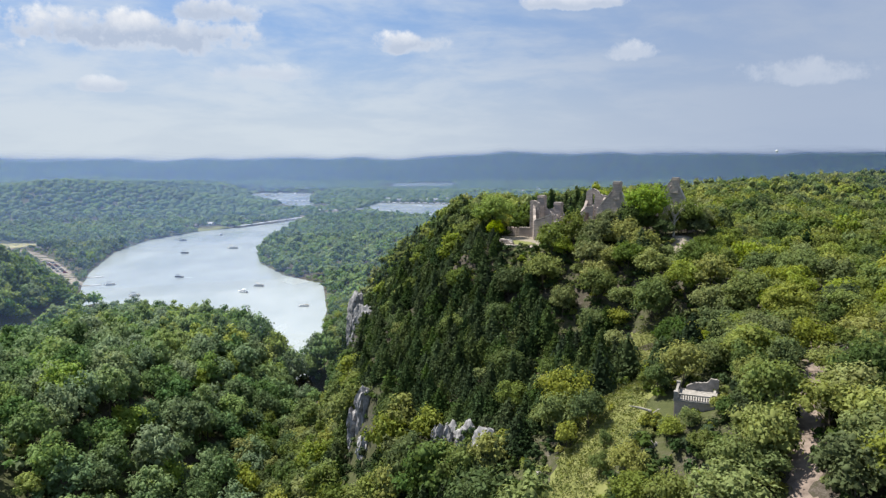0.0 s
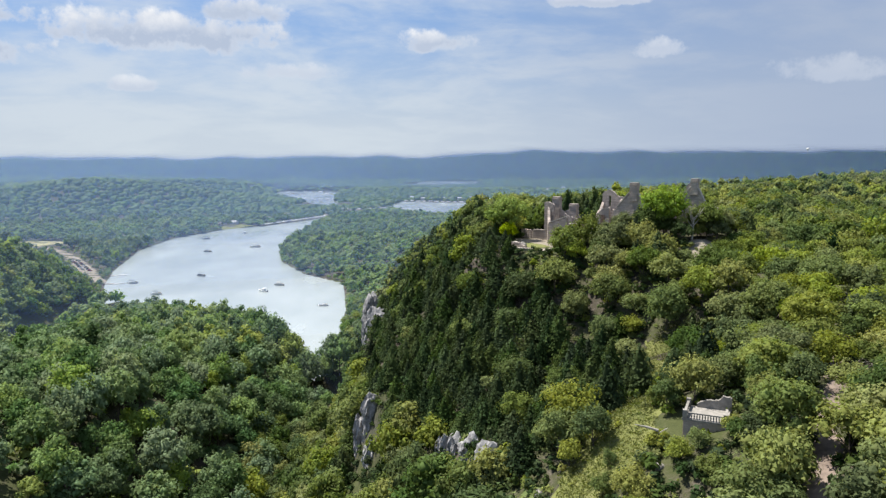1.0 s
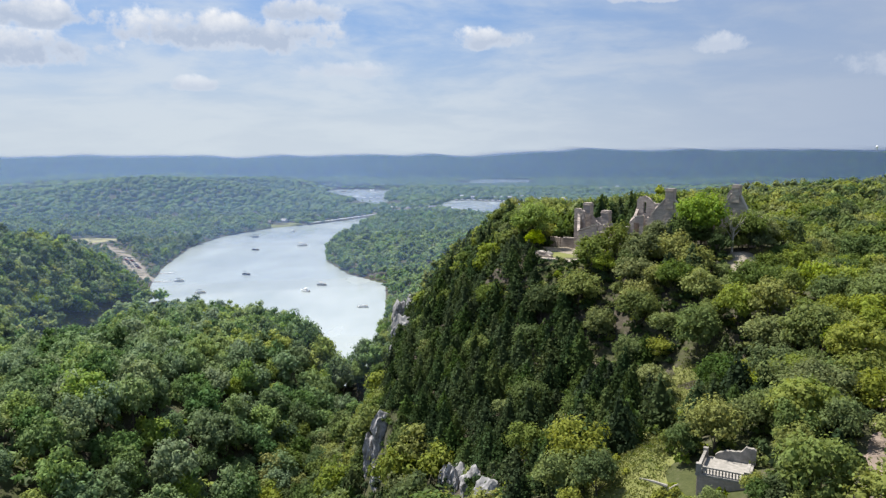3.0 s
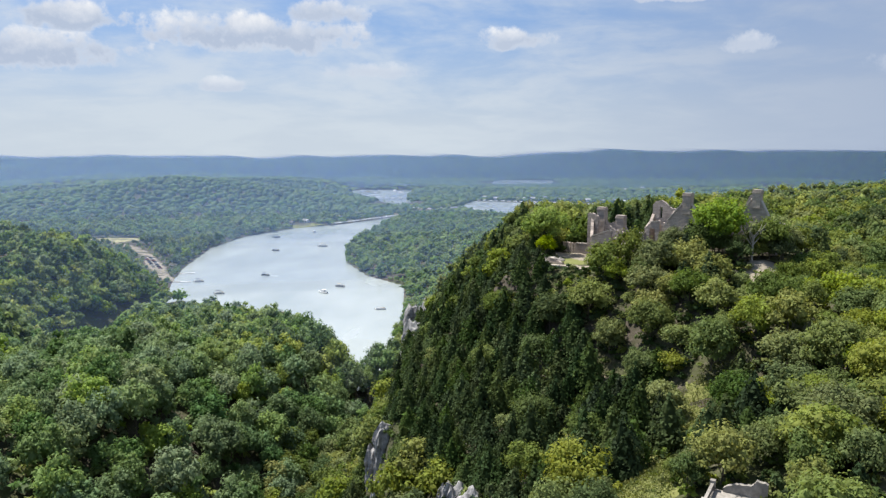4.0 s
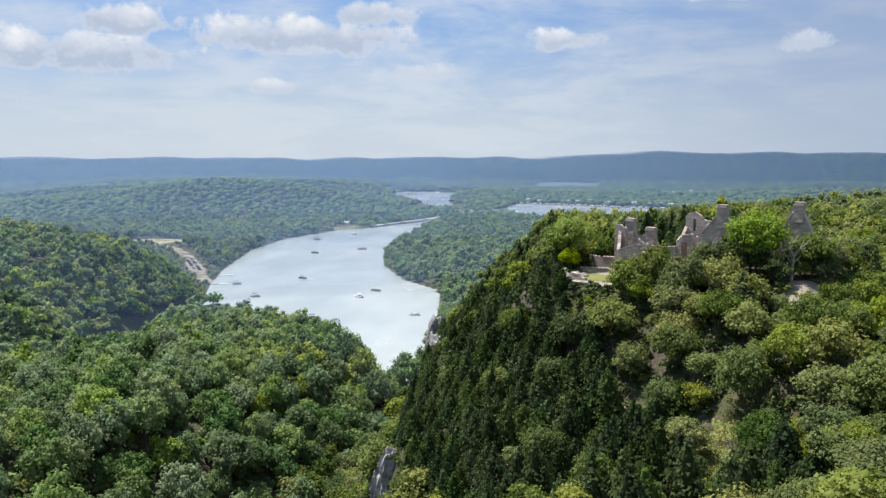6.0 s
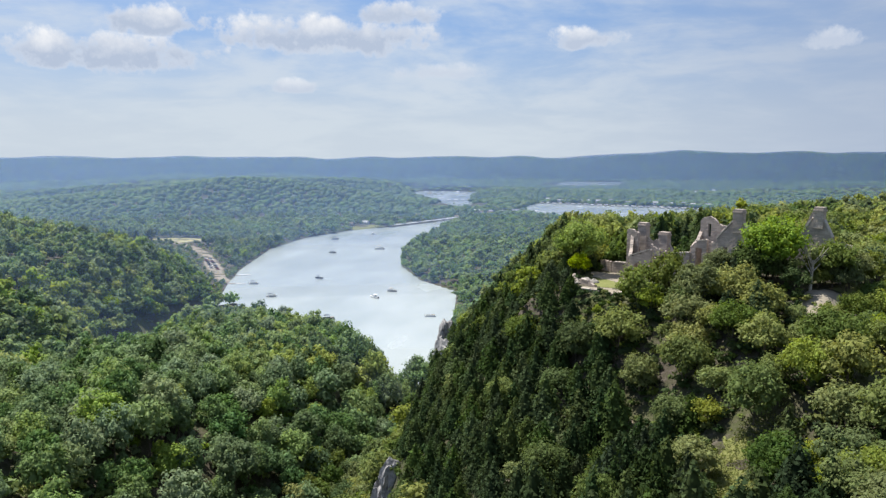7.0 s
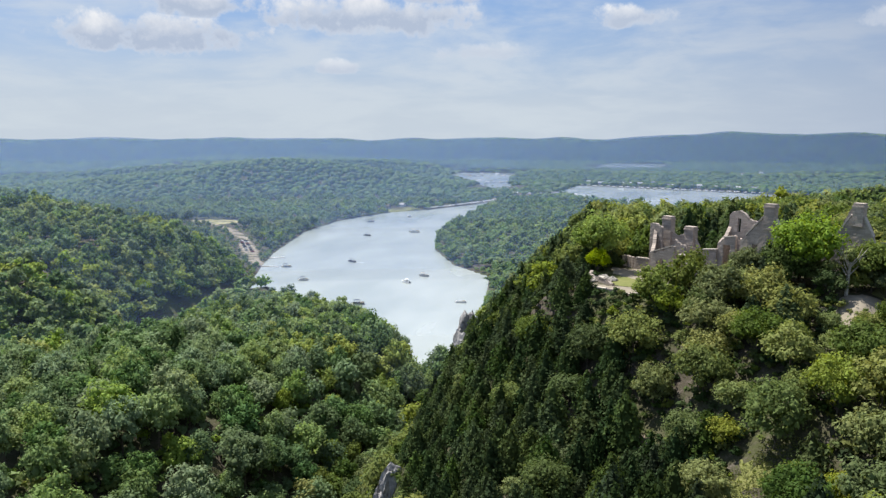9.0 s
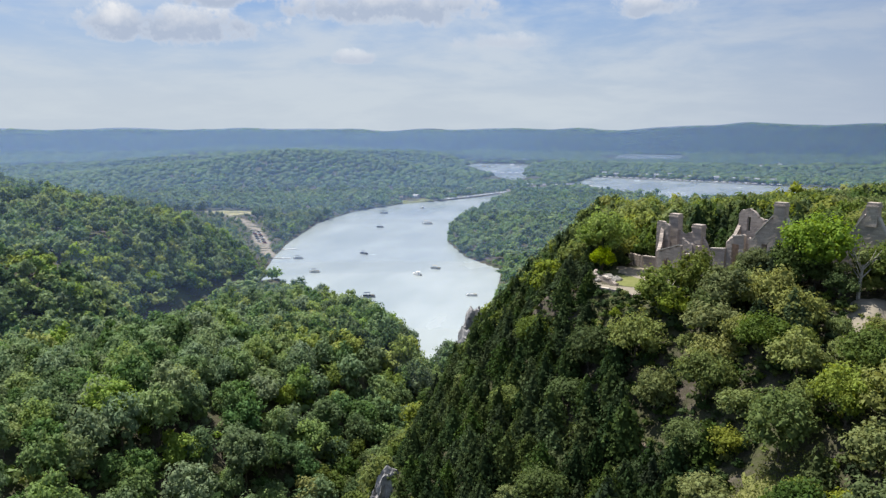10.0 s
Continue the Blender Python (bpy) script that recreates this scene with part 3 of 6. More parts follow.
def stand(name, mat, templates, xs, ys, sizes, label, rng, stretch=(0.85, 1.2), sink=0.5, tall=None, soft=False):
    """Many trees nobody could count, in one mesh; each has a tint of its own."""
    zs = height(xs, ys) - sink
    pick = rng.randint(0, len(templates), len(xs))
    vs, fs, ts, base = [], [], [], 0
    for k, (tv, tf) in enumerate(templates):
        w = np.where(pick == k)[0]
        if not len(w):
            continue
        a = rng.uniform(0, 6.283, len(w))
        c, s, q = np.cos(a)[:, None], np.sin(a)[:, None], sizes[w][:, None]
        x = (tv[None, :, 0] * c - tv[None, :, 1] * s) * q + xs[w][:, None]
        y = (tv[None, :, 0] * s + tv[None, :, 1] * c) * q + ys[w][:, None]
        z = tv[None, :, 2] * (q if tall is None else tall[w][:, None]) * rng.uniform(*stretch, (len(w), 1)) + zs[w][:, None]
        vs.append(np.stack([x, y, z], -1).reshape(-1, 3))
        fs.append((tf[None] + (np.arange(len(w)) * len(tv))[:, None, None] + base).reshape(-1, 3))
        ts.append(np.repeat(rng.uniform(0, 1, len(w)), len(tv)))
        base += len(w) * len(tv)
    ob = new(name, mesh_of(name, np.concatenate(vs), np.concatenate(fs), np.concatenate(ts), soft))
    ob.data.materials.append(mat)
    return tagged(ob, label, "woods", kind="stuff")


def jittered(x0, x1, y0, y1, step, rng, jit=0.42):
    gx, gy = np.meshgrid(np.arange(x0, x1, step), np.arange(y0, y1, step))
    gx = gx + (np.arange(gx.shape[0]) % 2)[:, None] * step * 0.5
    return (gx + rng.uniform(-jit, jit, gx.shape) * step).ravel(), (gy + rng.uniform(-jit, jit, gy.shape) * step).ravel()


def ruin_uv(x, y):
    return (x - 29.1) * 0.8 - (y - 234.6) * 0.6, (x - 29.1) * 0.6 + (y - 234.6) * 0.8


TRAIL = [(28, 54), (35, 70), (41, 80), (47, 92), (59, 113), (71, 139), (84, 162)]
GLADE = [(14, 90), (19, 103), (26, 111), (33, 126), (39, 140), (43, 155), (48, 164)]
GULLY = [(13, 139), (17, 151), (20, 160), (25, 171), (30, 183)]


def line_gap(line, x, y):
    best = np.full(np.shape(x), 1e9)
    for (ax, ay), (bx, by) in zip(line, line[1:]):
        ex, ey = bx - ax, by - ay
        k = np.clip(((x - ax) * ex + (y - ay) * ey) / (ex * ex + ey * ey), 0, 1)
        best = np.minimum(best, np.hypot(x - ax - k * ex, y - ay - k * ey))
    return best


def trail_gap(x, y):
    return line_gap(TRAIL, x, y)


def glade_gap(x, y):
    return line_gap(GLADE, x, y)


def on_terrace(u, v):
    return ((u > -7) & (u < 12) & (v > -21.0) & (v < -2)) | ((u > -13) & (u < 8) & (v > -7) & (v < 9))


# crags placed and bared to show from the camera: place, foot, top, width
CRAGS = ((-21.5, 195, 46, 61, 5.4), (-24.5, 197, 40, 55, 5.6), (-21, 188, 38, 51, 6.0), (-30.5, 288, 42, 65, 9.0), (-33, 297, 40, 63, 9.0), (-0.5, 158, 54, 65.2, 5.2), (2.0, 151, 56, 67.6, 6.0), (5.0, 143, 59, 70.6, 6.2), (8.0, 135, 61, 72.4, 5.6))


def off_crags(x, y):
    """True outside the strips cleared towards the camera before each bare crag."""
    free = np.ones(np.shape(x), bool)
    for cx, cy, z0, z1, wide in CRAGS:
        free &= ~((np.abs(x - cx * (1 + (y - cy) * 0.003)) < wide * 0.6 + 0.6) & (y < cy + 1.5) & (y > cy - (15 if cx < -10 else 10)))
    return free


def open_ground(x, y):
    """True where no tall tree stands: the ruin, its terrace, the trail, the lookout and the grassy slope."""
    u, v = ruin_uv(x, y)
    ruin = ((u > -9) & (u < 14) & (v > -3.5) & (v < 17)) | ((u > 8) & (u < 49) & (v > 4.5) & (v < 17)) | ((u >= 8) & (u < 16) & (v > -8.5) & (v <= 4))
    terrace = on_terrace(u, v)
    lookout = np.hypot(x - 37, y - 106.5) < 6.0
    slope = glade_gap(x, y) < 3.8 + 1.6 * wave(x, y, 14, 31)
    lawn = (np.hypot((x - 66) / 2, y - 198.5) < 3.4) | (np.hypot((x - 77) / 2, y - 210) < 3.2) | (np.hypot((x - 77) / 1.6, y - 178) < 4)
    return ruin | terrace | lookout | slope | lawn | (trail_gap(x, y) < 1.0)


# the largest oaks on the bluff: x, y, half spread, height
OLD_OAKS = [(27, 196, 5.6, 10.5), (18, 201, 4.8, 9.5), (39, 183, 4.8, 10.5), (47, 185, 4.6, 9.0), (48, 167, 5.0, 11.0), (61, 174, 5.4, 10.5), (56, 168, 4.6, 10.0), (64, 151, 5.6, 11.0), (54, 122, 5.0, 9.0), (49, 151, 5.0, 10.0),
            (15, 168, 4.6, 9.0), (3, 197, 3.6, 7.5), (38, 160, 4.2, 7.5), (21, 141, 3.4, 7.0), (5, 214, 4.2, 8.5), (66, 139, 5.0, 10.0), (36, 174, 3.8, 8.0), (81, 166, 5.4, 10.0), (24, 150, 3.8, 8.0), (31, 187, 4.0, 9.0)]


def plant_woods():
    rng = np.random.RandomState(7)
    oak_t = [dict(radius=4.2, tall=8.4, bare=1.2, lobes=30, count=1900, size=0.225), dict(radius=4.2, tall=7.6, bare=0.9, lobes=32, count=1900, size=0.225), dict(radius=4.2, tall=9.2, bare=1.5, lobes=28, count=1900, size=0.225), dict(radius=4.2, tall=8.0, bare=1.0, lobes=24, count=1800, size=0.225)]
    oaks = [tree_meshes("oak", 20 + i, OAK, **k) for i, k in enumerate(oak_t)]
    cedars = [tree_meshes("cedar", 40 + i, CEDAR, radius=3.1 + 0.15 * i, tall=7.2 + 0.5 * i, bare=0.2, count=1150, size=0.25) for i in range(4)]
    broad = [tree_meshes("oak", 36 + i, OAK, radius=5.2, tall=10.4, bare=1.6, lobes=44, count=3400, size=0.225) for i in range(3)]
    limes = [tree_meshes("oak", 50 + i, LIME, radius=5.6, tall=12.6, bare=2.5, lobes=40, count=4000, size=0.22) for i in range(2)]
    # the bluff and the top
    for k, (x, y, half, tall) in enumerate(OLD_OAKS):
        plant("oak_tree", broad[k % 3], x, y, half / 5.2, k * 1.9, "large sunlit oak with a broad broken crown", "tree", "oaks on the bluff top", stretch=tall / 10.4 * 5.2 / half)
    old = np.array(OLD_OAKS)

    def clear_of(x, y, px, py, gap):
        return np.hypot(x[:, None] - px[None], y[:, None] - py[None]).min(1) > gap

    xs, ys = jittered(-30, 200, 52, 340, 5.7, rng)
    s = xs - cliff_x(ys)
    ok = (s > 2) & ~open_ground(xs, ys) & (np.hypot(xs - 10, ys) > 45) & (xs / np.maximum(ys + 6, 1) < 0.68) & clear_of(xs, ys, old[:, 0], old[:, 1], 5.2) & off_crags(xs, ys)
    slope = (s < 44 + 5 * wave(xs, ys, 40, 51)) & (ys > 124) & (ys < 345)
    u, v = ruin_uv(xs, ys)
    behind = (v > 16.5) & (v < 52) & (u > -20) & (u < 32)
    ok &= np.where(slope, rng.uniform(0, 1, len(xs)) < np.where(wave(xs, ys, 34, 52) > 0.25, np.where(ys > 190, 0.4, 0.26), np.where(ys > 190, 0.14, 0.06)), rng.uniform(0, 1, len(xs)) < np.where((ys < 150) & (xs < 75), 0.74, 0.97)) & ~(behind & (rng.uniform(0, 1, len(xs)) < 0.92))
    xs, ys, u, v, slope = xs[ok], ys[ok], u[ok], v[ok], slope[ok]
    cap = np.where((u > -22) & (u < 17) & (v < 0) & (v > -34), np.where(v > -27, 0.3, 0.66), np.where((u >= 14) & (u < 48) & (v < 5) & (v > -14), 0.75, 1.15))
    cap = np.where((np.hypot(xs - 35, ys - 98) < 9), 0.55, cap)
    cap = np.where(glade_gap(xs, ys) < 9, np.minimum(cap, 0.75), cap)
    cap = np.where((np.hypot((xs - 60) / 1.2, ys - 187) < 9) | (np.hypot(xs - 70, ys - 168) < 7), np.minimum(cap, 0.6), cap)
    cap = np.where(slope, np.minimum(cap, 0.95), cap)
    order = np.argsort(np.hypot(xs - 25, ys - 90))
    # oak crowns again, in the leaf colour lightened to look sunlit
    sunlit_oaks = [tree_meshes("oak", 24 + i, PALE, **oak_t[i]) for i in range(3)]
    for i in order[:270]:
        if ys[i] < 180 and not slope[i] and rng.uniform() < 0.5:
            plant("sunlit_oak_tree", sunlit_oaks[rng.randint(3)], xs[i], ys[i], rng.uniform(0.6, 1.0) * cap[i], rng.uniform(0, 6.28), "oak with a loose crown, leaf colour lightened yellow-green as if sunlit", "tree", "hickories on the bluff top", stretch=rng.uniform(0.8, 1.1))
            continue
        plant("oak_tree", oaks[rng.randint(4)], xs[i], ys[i], rng.uniform(0.6, 1.05) * cap[i], rng.uniform(0, 6.28), "sunlit green oak with a rounded leafy crown", "tree", "oaks on the bluff top", stretch=rng.uniform(0.8, 1.15))
    w = order[270:]
    mid_oaks = [broadleaf(60 + i, 4.3, 8.2, 1.0, 20, 560, 0.38, core=0.72) for i in range(5)]
    stand("bluff_oak_woods", OAK, mid_oaks, xs[w], ys[w], rng.uniform(0.75, 1.1, len(w)) * cap[w], "dense green oak woods on the bluff top", rng)
    # cedars: the dark slope towards the lake, and those behind the ruin
    cx, cy = jittered(-60, 110, 118, 440, 4.2, rng, 0.5)
    cs = cx - cliff_x(cy)
    cu, cv = ruin_uv(cx, cy)
    back = (cv > 17) & (cv < 50) & (cu > -20) & (cu < 30) & (rng.uniform(0, 1, len(cx)) < 0.55)
    ok = (((cs > -15) & (cs < 46 + 5 * wave(cx, cy, 30, 41)) & (cy > 119 + 0.35 * np.maximum(cs, 0))) | back | ((rng.uniform(0, 1, len(cx)) < 0.03) & (cs > 20) & (cy < 340))) & ~open_ground(cx, cy) & (shore(cx, cy) > 2)
    ok &= ~(((cu > -14) & (cu < 50) & (cv > -5) & (cv < 17)) | on_terrace(cu, cv)) & (line_gap(GULLY, cx, cy) > 2.2) & clear_of(cx, cy, np.concatenate([xs[slope], old[:, 0]]), np.concatenate([ys[slope], old[:, 1]]), 3.0) & (rng.uniform(0, 1, len(cx)) < 0.96) & off_crags(cx, cy) & ~((cs < 1) & (cs > -12) & (cy > 288) & (cy < 372))
    cx, cy, cu, cv, cs, back = cx[ok], cy[ok], cu[ok], cv[ok], cs[ok], back[ok]
    size = np.where(back, rng.uniform(1.25, 1.65, len(cx)), rng.uniform(0.75, 1.3, len(cx)))
    size *= np.where((cu > -26) & (cu < 18) & (cv > -28) & (cv < 0), 0.8, 1.0) * np.where((cs < 9) & (cs > -4), 0.8, 1.0)
    order = np.argsort(np.hypot(cx - 15, cy - 120))
    for i in order[:297]:
        plant("cedar_tree", cedars[rng.randint(4)], cx[i], cy[i], size[i], rng.uniform(0, 6.28), "dark green ragged red cedar on the rocky bluff", "tree", "cedars on the bluff", stretch=rng.uniform(0.85, 1.15))
    w = order[297:]
    mid_cedars = [cedar_crown(70 + i, 3.2, 7.6, 0.2, 430, 0.36) for i in range(4)]
    stand("slope_cedars", CEDAR, mid_cedars, cx[w], cy[w], size[w], "dark green cedars crowded on the steep rocky slope", rng, sink=0.8)
    qx, qy = jittered(-50, 95, 70, 330, 2.3, rng)
    qu, qv = ruin_uv(qx, qy)
    qs = qx - cliff_x(qy)
    ok = (qs > -22) & ((qs < 60) | ((qv < -5.5) & (qv > -45) & (qu > -30) & (qu < 48))) & (~open_ground(qx, qy) | ((qv < -5.5) & (qu > -30) & (qu < 48) & ~on_terrace(qu, qv))) & (trail_gap(qx, qy) > 1.5) & (glade_gap(qx, qy) > 6) & (line_gap(GULLY, qx, qy) > 2.0) & (shore(qx, qy) > 1) & (rng.uniform(0, 1, len(qx)) < 0.95)
    qx, qy = qx[ok], qy[ok]
    scrub_t = [broadleaf(200 + i, 1.0, 1.5, 0.0, 3, 70, 0.17, core=0.75) for i in range(4)]
    stand("slope_scrub", CEDAR, scrub_t, qx, qy, rng.uniform(0.9, 2.1, len(qx)), "low dark scrub covering the rocky slope", rng, sink=0.3)
    wx, wy = jittered(-10, 95, 180, 262, 1.7, rng)
    wu, wv = ruin_uv(wx, wy)
    ok = (wv < -6.4) & (wv > -32) & ~on_terrace(wu, wv) & (wu > -24) & (wu < 62)
    stand("bank_scrub", OAK, scrub_t, wx[ok], wy[ok], rng.uniform(0.5, 1.5, ok.sum()) * np.where((wu[ok] < 16) & (wv[ok] > -26), 0.5, 1.0), "dense green shrubs on the bank below the ruin", rng, sink=0.35)
    tx, ty = jittered(-75, 22, 60, 290, 6.4, rng)
    ts = tx - cliff_x(ty)
    ok = (ts < -3) & (ts > -46) & (shore(tx, ty) > 2) & off_crags(tx, ty)
    tx, ty = tx[ok], ty[ok]
    talus_t = [broadleaf(170 + i, 4.4, 10.5, 1.5, 24, 900, 0.31, core=0.66) for i in range(4)]
    stand("talus_woods", OAK, talus_t, tx, ty, rng.uniform(0.8, 1.35, len(tx)), "bright green trees crowded at the foot of the bluff", rng, sink=0.8)
    for k, (lu, lv, size) in enumerate(((-14.2, -1.0, 1.2), (38.5, -3.5, 1.2), (-10.5, -6.5, 0.55))):
        p = RUIN @ Vector((lu, lv, 0))
        plant("sycamore_tree", limes[k % 2], p.x, p.y, size, k * 2.0, "bright yellow-green broad tree beside the ruin", "tree", "bright trees by the ruin")
    for k, (lu, lv, size) in enumerate(((48.5, 1.5, 1.5), (45, 4.0, 1.2), (34, 3.0, 1.4), (29, 2.4, 1.0), (24, 2.0, 0.9), (20.5, 3.5, 0.75), (50, 6, 1.3), (36, -6, 1.4), (28, -6, 1.1), (22, -9, 0.75), (31, -12, 1.0))):
        p = RUIN @ Vector((lu, lv, 0))
        plant("oak_tree", broad[k % 2], p.x, p.y, size * 0.66, k * 1.3, "sunlit green oak growing against the ruin", "tree", "oaks on the bluff top")
    # undergrowth on the glade and under the trees, in the sun-lightened leaf colour
    gx, gy = jittered(4, 75, 62, 190, 2.3, rng)
    near = (gx - cliff_x(gy) > -2) & (trail_gap(gx, gy) > 1.6) & (np.hypot(gx - 37, gy - 106.5) > 4) & (rng.uniform(0, 1, len(gx)) < np.where(glade_gap(gx, gy) < 5.5, 0.16, 0.6))
    gx, gy = gx[near], gy[near]
    shrub_t = [broadleaf(160 + i, 0.9, 1.3, 0.0, 3, 50, 0.22) for i in range(4)]
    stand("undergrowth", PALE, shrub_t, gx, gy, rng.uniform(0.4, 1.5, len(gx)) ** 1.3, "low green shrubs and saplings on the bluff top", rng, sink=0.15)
    ax, ay = jittered(6, 58, 80, 172, 0.5, rng)
    near = (glade_gap(ax, ay) < 5.0 + 1.5 * wave(ax, ay, 9, 33)) & (trail_gap(ax, ay) > 1.2) & (ax - cliff_x(ay) > -1)
    ax, ay = ax[near], ay[near]
    blades = []
    for i in range(4):
        r = np.random.RandomState(180 + i)
        pos = np.stack([r.uniform(-0.5, 0.5, 14), r.uniform(-0.5, 0.5, 14), r.uniform(0.1, 0.35, 14)], -1)
        blades.append(sprays(r, pos, np.stack([r.normal(0, 1, 14), r.normal(0, 1, 14), np.full(14, 0.5)], -1), 0.10))
    stand("glade_grass", STRAW, blades, ax, ay, rng.uniform(0.6, 1.6, len(ax)), "tall yellow-green summer grass on the slope", rng, sink=0.05)
    # right and back of the top
    bx, by = jittered(-60, 420, 90, 720, 8.8, rng)
    s = bx - cliff_x(by)
    zone = (s > -2) & ~((bx < 200) & (by < 340)) & (bx / np.maximum(by + 6, 1) < 0.68) & (shore(bx, by) > 1.5) & ~open_ground(bx, by) & (by < 470 + 0.6 * np.maximum(bx, 0))
    bx, by = bx[zone], by[zone]
    hill_t = [broadleaf(80 + i, 4.9, 9.5, 1.0, 6, 100, 0.7, core=0.95) for i in range(4)]
    stand("plateau_woods", OAK, hill_t, bx, by, rng.uniform(0.8, 1.2, len(bx)), "dense green oak woods running back along the ridge", rng)

    # the valley floor in front of the lake
    vx, vy = jittered(-330, 30, 120, 620, 9.0, rng, 0.5)
    s = vx - cliff_x(vy)
    ok = ((s < -40) | ((s < -5) & (vy > 285))) & (shore(vx, vy) > 2.0) & (vx > -300) & ((33 - vx) / np.maximum(vy - 61, 1) < 1.25) & (vy < 600)
    ok &= ~((vx < -262) & (vy > 425)) & (vx > np.interp(vy, [250, 400, 446, 520], [-248, -264, -300, -302]))
    vx, vy = vx[ok], vy[ok]
    val_t = [broadleaf(90 + i, 6.6, 16 + 1.5 * (i % 3), 3.5, 34, 1350, 0.43, core=0.7) for i in range(5)]
    val_far = [broadleaf(100 + i, 6.6, 16 + 1.5 * (i % 3), 3.5, 24, 560, 0.62, core=0.76) for i in range(5)]
    val_meshes = []
    for i, (v, f) in enumerate(val_t):
        me = mesh_of("crown", v, f)
        me.materials.append(DARK)
        val_meshes.append((me, trunk_mesh(90 + i, 17, 6.0, 0.3)))
    bushy = np.clip((vx + 290) / 60, 0.3, 1.0)
    bushy = np.where((vx - cliff_x(vy) > -30) & (vy > 270), 0.55, bushy)
    k_shore = (shore(vx, vy) < 22) & (vx < -60) & (vy > 300)
    order = np.argsort(np.where((shore(vx, vy) < 14) & (vx < -60), 0, np.hypot(vx - 10, vy - 30)))
    for i in order[:290]:
        plant("valley_tree", val_meshes[rng.randint(5)], vx[i], vy[i], rng.uniform(0.6, 1.1) * bushy[i] * (1.1 if k_shore[i] else 1.0), rng.uniform(0, 6.28), "tall broad-crowned green tree on the valley floor", "tree", "trees on the valley floor", sink=0.6, stretch=rng.uniform(0.85, 1.2))
    w = order[290:]
    stand("valley_woods", DARK, val_far, vx[w], vy[w], rng.uniform(0.65, 1.15, len(w)) * bushy[w], "dense mixed green woods on the valley floor", rng, stretch=(0.85, 1.2))

    ux, uy = jittered(-270, -28, 120, 470, 5.2, rng, 0.55)
    ok = (ux - cliff_x(uy) < -24) & (shore(ux, uy) > 3) & ((33 - ux) / np.maximum(uy - 61, 1) < 1.2)
    stand("valley_scrub", DARK, scrub_t, ux[ok], uy[ok], rng.uniform(2.2, 4.6, ok.sum()), "young green trees under the taller woods", rng, sink=0.3)
    # tall trees on the bank where the lake narrows
    for k, (x, y, tall) in enumerate(((-97, 400, 27), (-90, 394, 24), (-104, 408, 23), (-112, 402, 25), (-84, 388, 21), (-79, 378, 19), (-88, 376, 23), (-74, 366, 17), (-120, 414, 21), (-130, 424, 20), (-84, 352, 20), (-142, 436, 19), (-77, 345, 17), (-98, 382, 25), (-80, 397, 17), (-74, 388, 19), (-67, 384, 21), (-63, 380, 20), (-70, 379, 16), (-60, 386, 15), (-78, 368, 20), (-76, 330, 17), (-55, 364, 14))):
        plant("bank_tree", val_meshes[k % 5], x, y, tall / 20, k * 1.4, "tall slender green tree on the lake bank", "tree", "trees on the lake bank", sink=0.6, stretch=1.2)

    # the hill across the creek
    hx, hy = jittered(-900, -240, 260, 1000, 9.4, rng, 0.5)
    u = shore(hx, hy)
    ok = (u > 1.5) & ((33 - hx) / np.maximum(hy - 61, 1) < 1.22) & ~clear_fields(hx, hy) & (hx < np.interp(hy, [250, 400, 446, 520], [-246, -262, -296, -298]))
    bank = rng.uniform(300, 650, 420)
    hx, hy = np.concatenate([hx[ok], np.interp(bank, [300, 400, 446, 520, 640], [-252, -266, -299, -312, -332]) - rng.uniform(0, 40, 420)]), np.concatenate([hy[ok], bank])
    hl = [broadleaf(110 + i, 5.8, 12, 1.0, 9, 150, 0.95, core=0.84) for i in range(6)]
    stand("hillside_woods", DARK, hl, hx, hy, rng.uniform(0.55, 1.4, len(hx)) * low_trees(hx, hy), "dense green woods covering the hill beside the creek", rng, soft=True)

    # bushes leaning over the water's edge
    ex, ey = [], []
    for poly, gap in ((LAKE, 3.2), (POND, 2.2), (ARM, 7.0), (COVE, 8.0)):
        for (ax, ay), (bx, by) in zip(poly, poly[1:] + poly[:1]):
            n = max(1, int(math.hypot(bx - ax, by - ay) / gap))
            for k in range(n):
                f = (k + rng.uniform(0, 1)) / n
                ex.append(ax + (bx - ax) * f)
                ey.append(ay + (by - ay) * f)
    ex, ey = np.array(ex) + rng.uniform(-4, 4, len(ex)), np.array(ey) + rng.uniform(-4, 4, len(ex))
    ok = (shore(ex, ey) > -0.3) & (signed(LOT, ex, ey) > 2) & (signed(BEACH, ex, ey) > 2)
    ex, ey = ex[ok], ey[ok]
    bush_t = [broadleaf(230 + i, 2.6, 4.6, 0.0, 3, 60, 0.55) for i in range(4)]
    creek = (ex < -268) & (ey < 630) & (ex > -297 - 0.17 * (ey - 436))
    stand("shore_bushes", FAR, bush_t, ex, ey, rng.uniform(0.6, 1.5, len(ex)) * np.where(creek, 0.35, 1.0), "green bushes and young trees along the water's edge", rng, sink=0.6)
    kx, ky = jittered(-300, -225, 405, 590, 5.0, rng, 0.55)
    ok = (shore(kx, ky) > 2.5) & (rng.uniform(0, 1, len(kx)) < 0.8)
    stand("creek_bushes", LIME, bush_t, kx[ok], ky[ok], rng.uniform(0.35, 0.95, ok.sum()), "yellow-green willow bushes on the creek bank", rng, sink=0.4)
    for k, (x, y, size) in enumerate(((-316, 484, 1.25), (-303, 452, 1.0), (-330, 455, 0.9), (-286, 400, 1.0), (-262, 432, 0.8), (-530, 563, 1.0), (-300, 425, 0.8))):
        plant("willow_tree", limes[k % 2], x, y, size, k * 1.7, "bright yellow-green tree beside the creek", "tree", "bright trees by the creek")
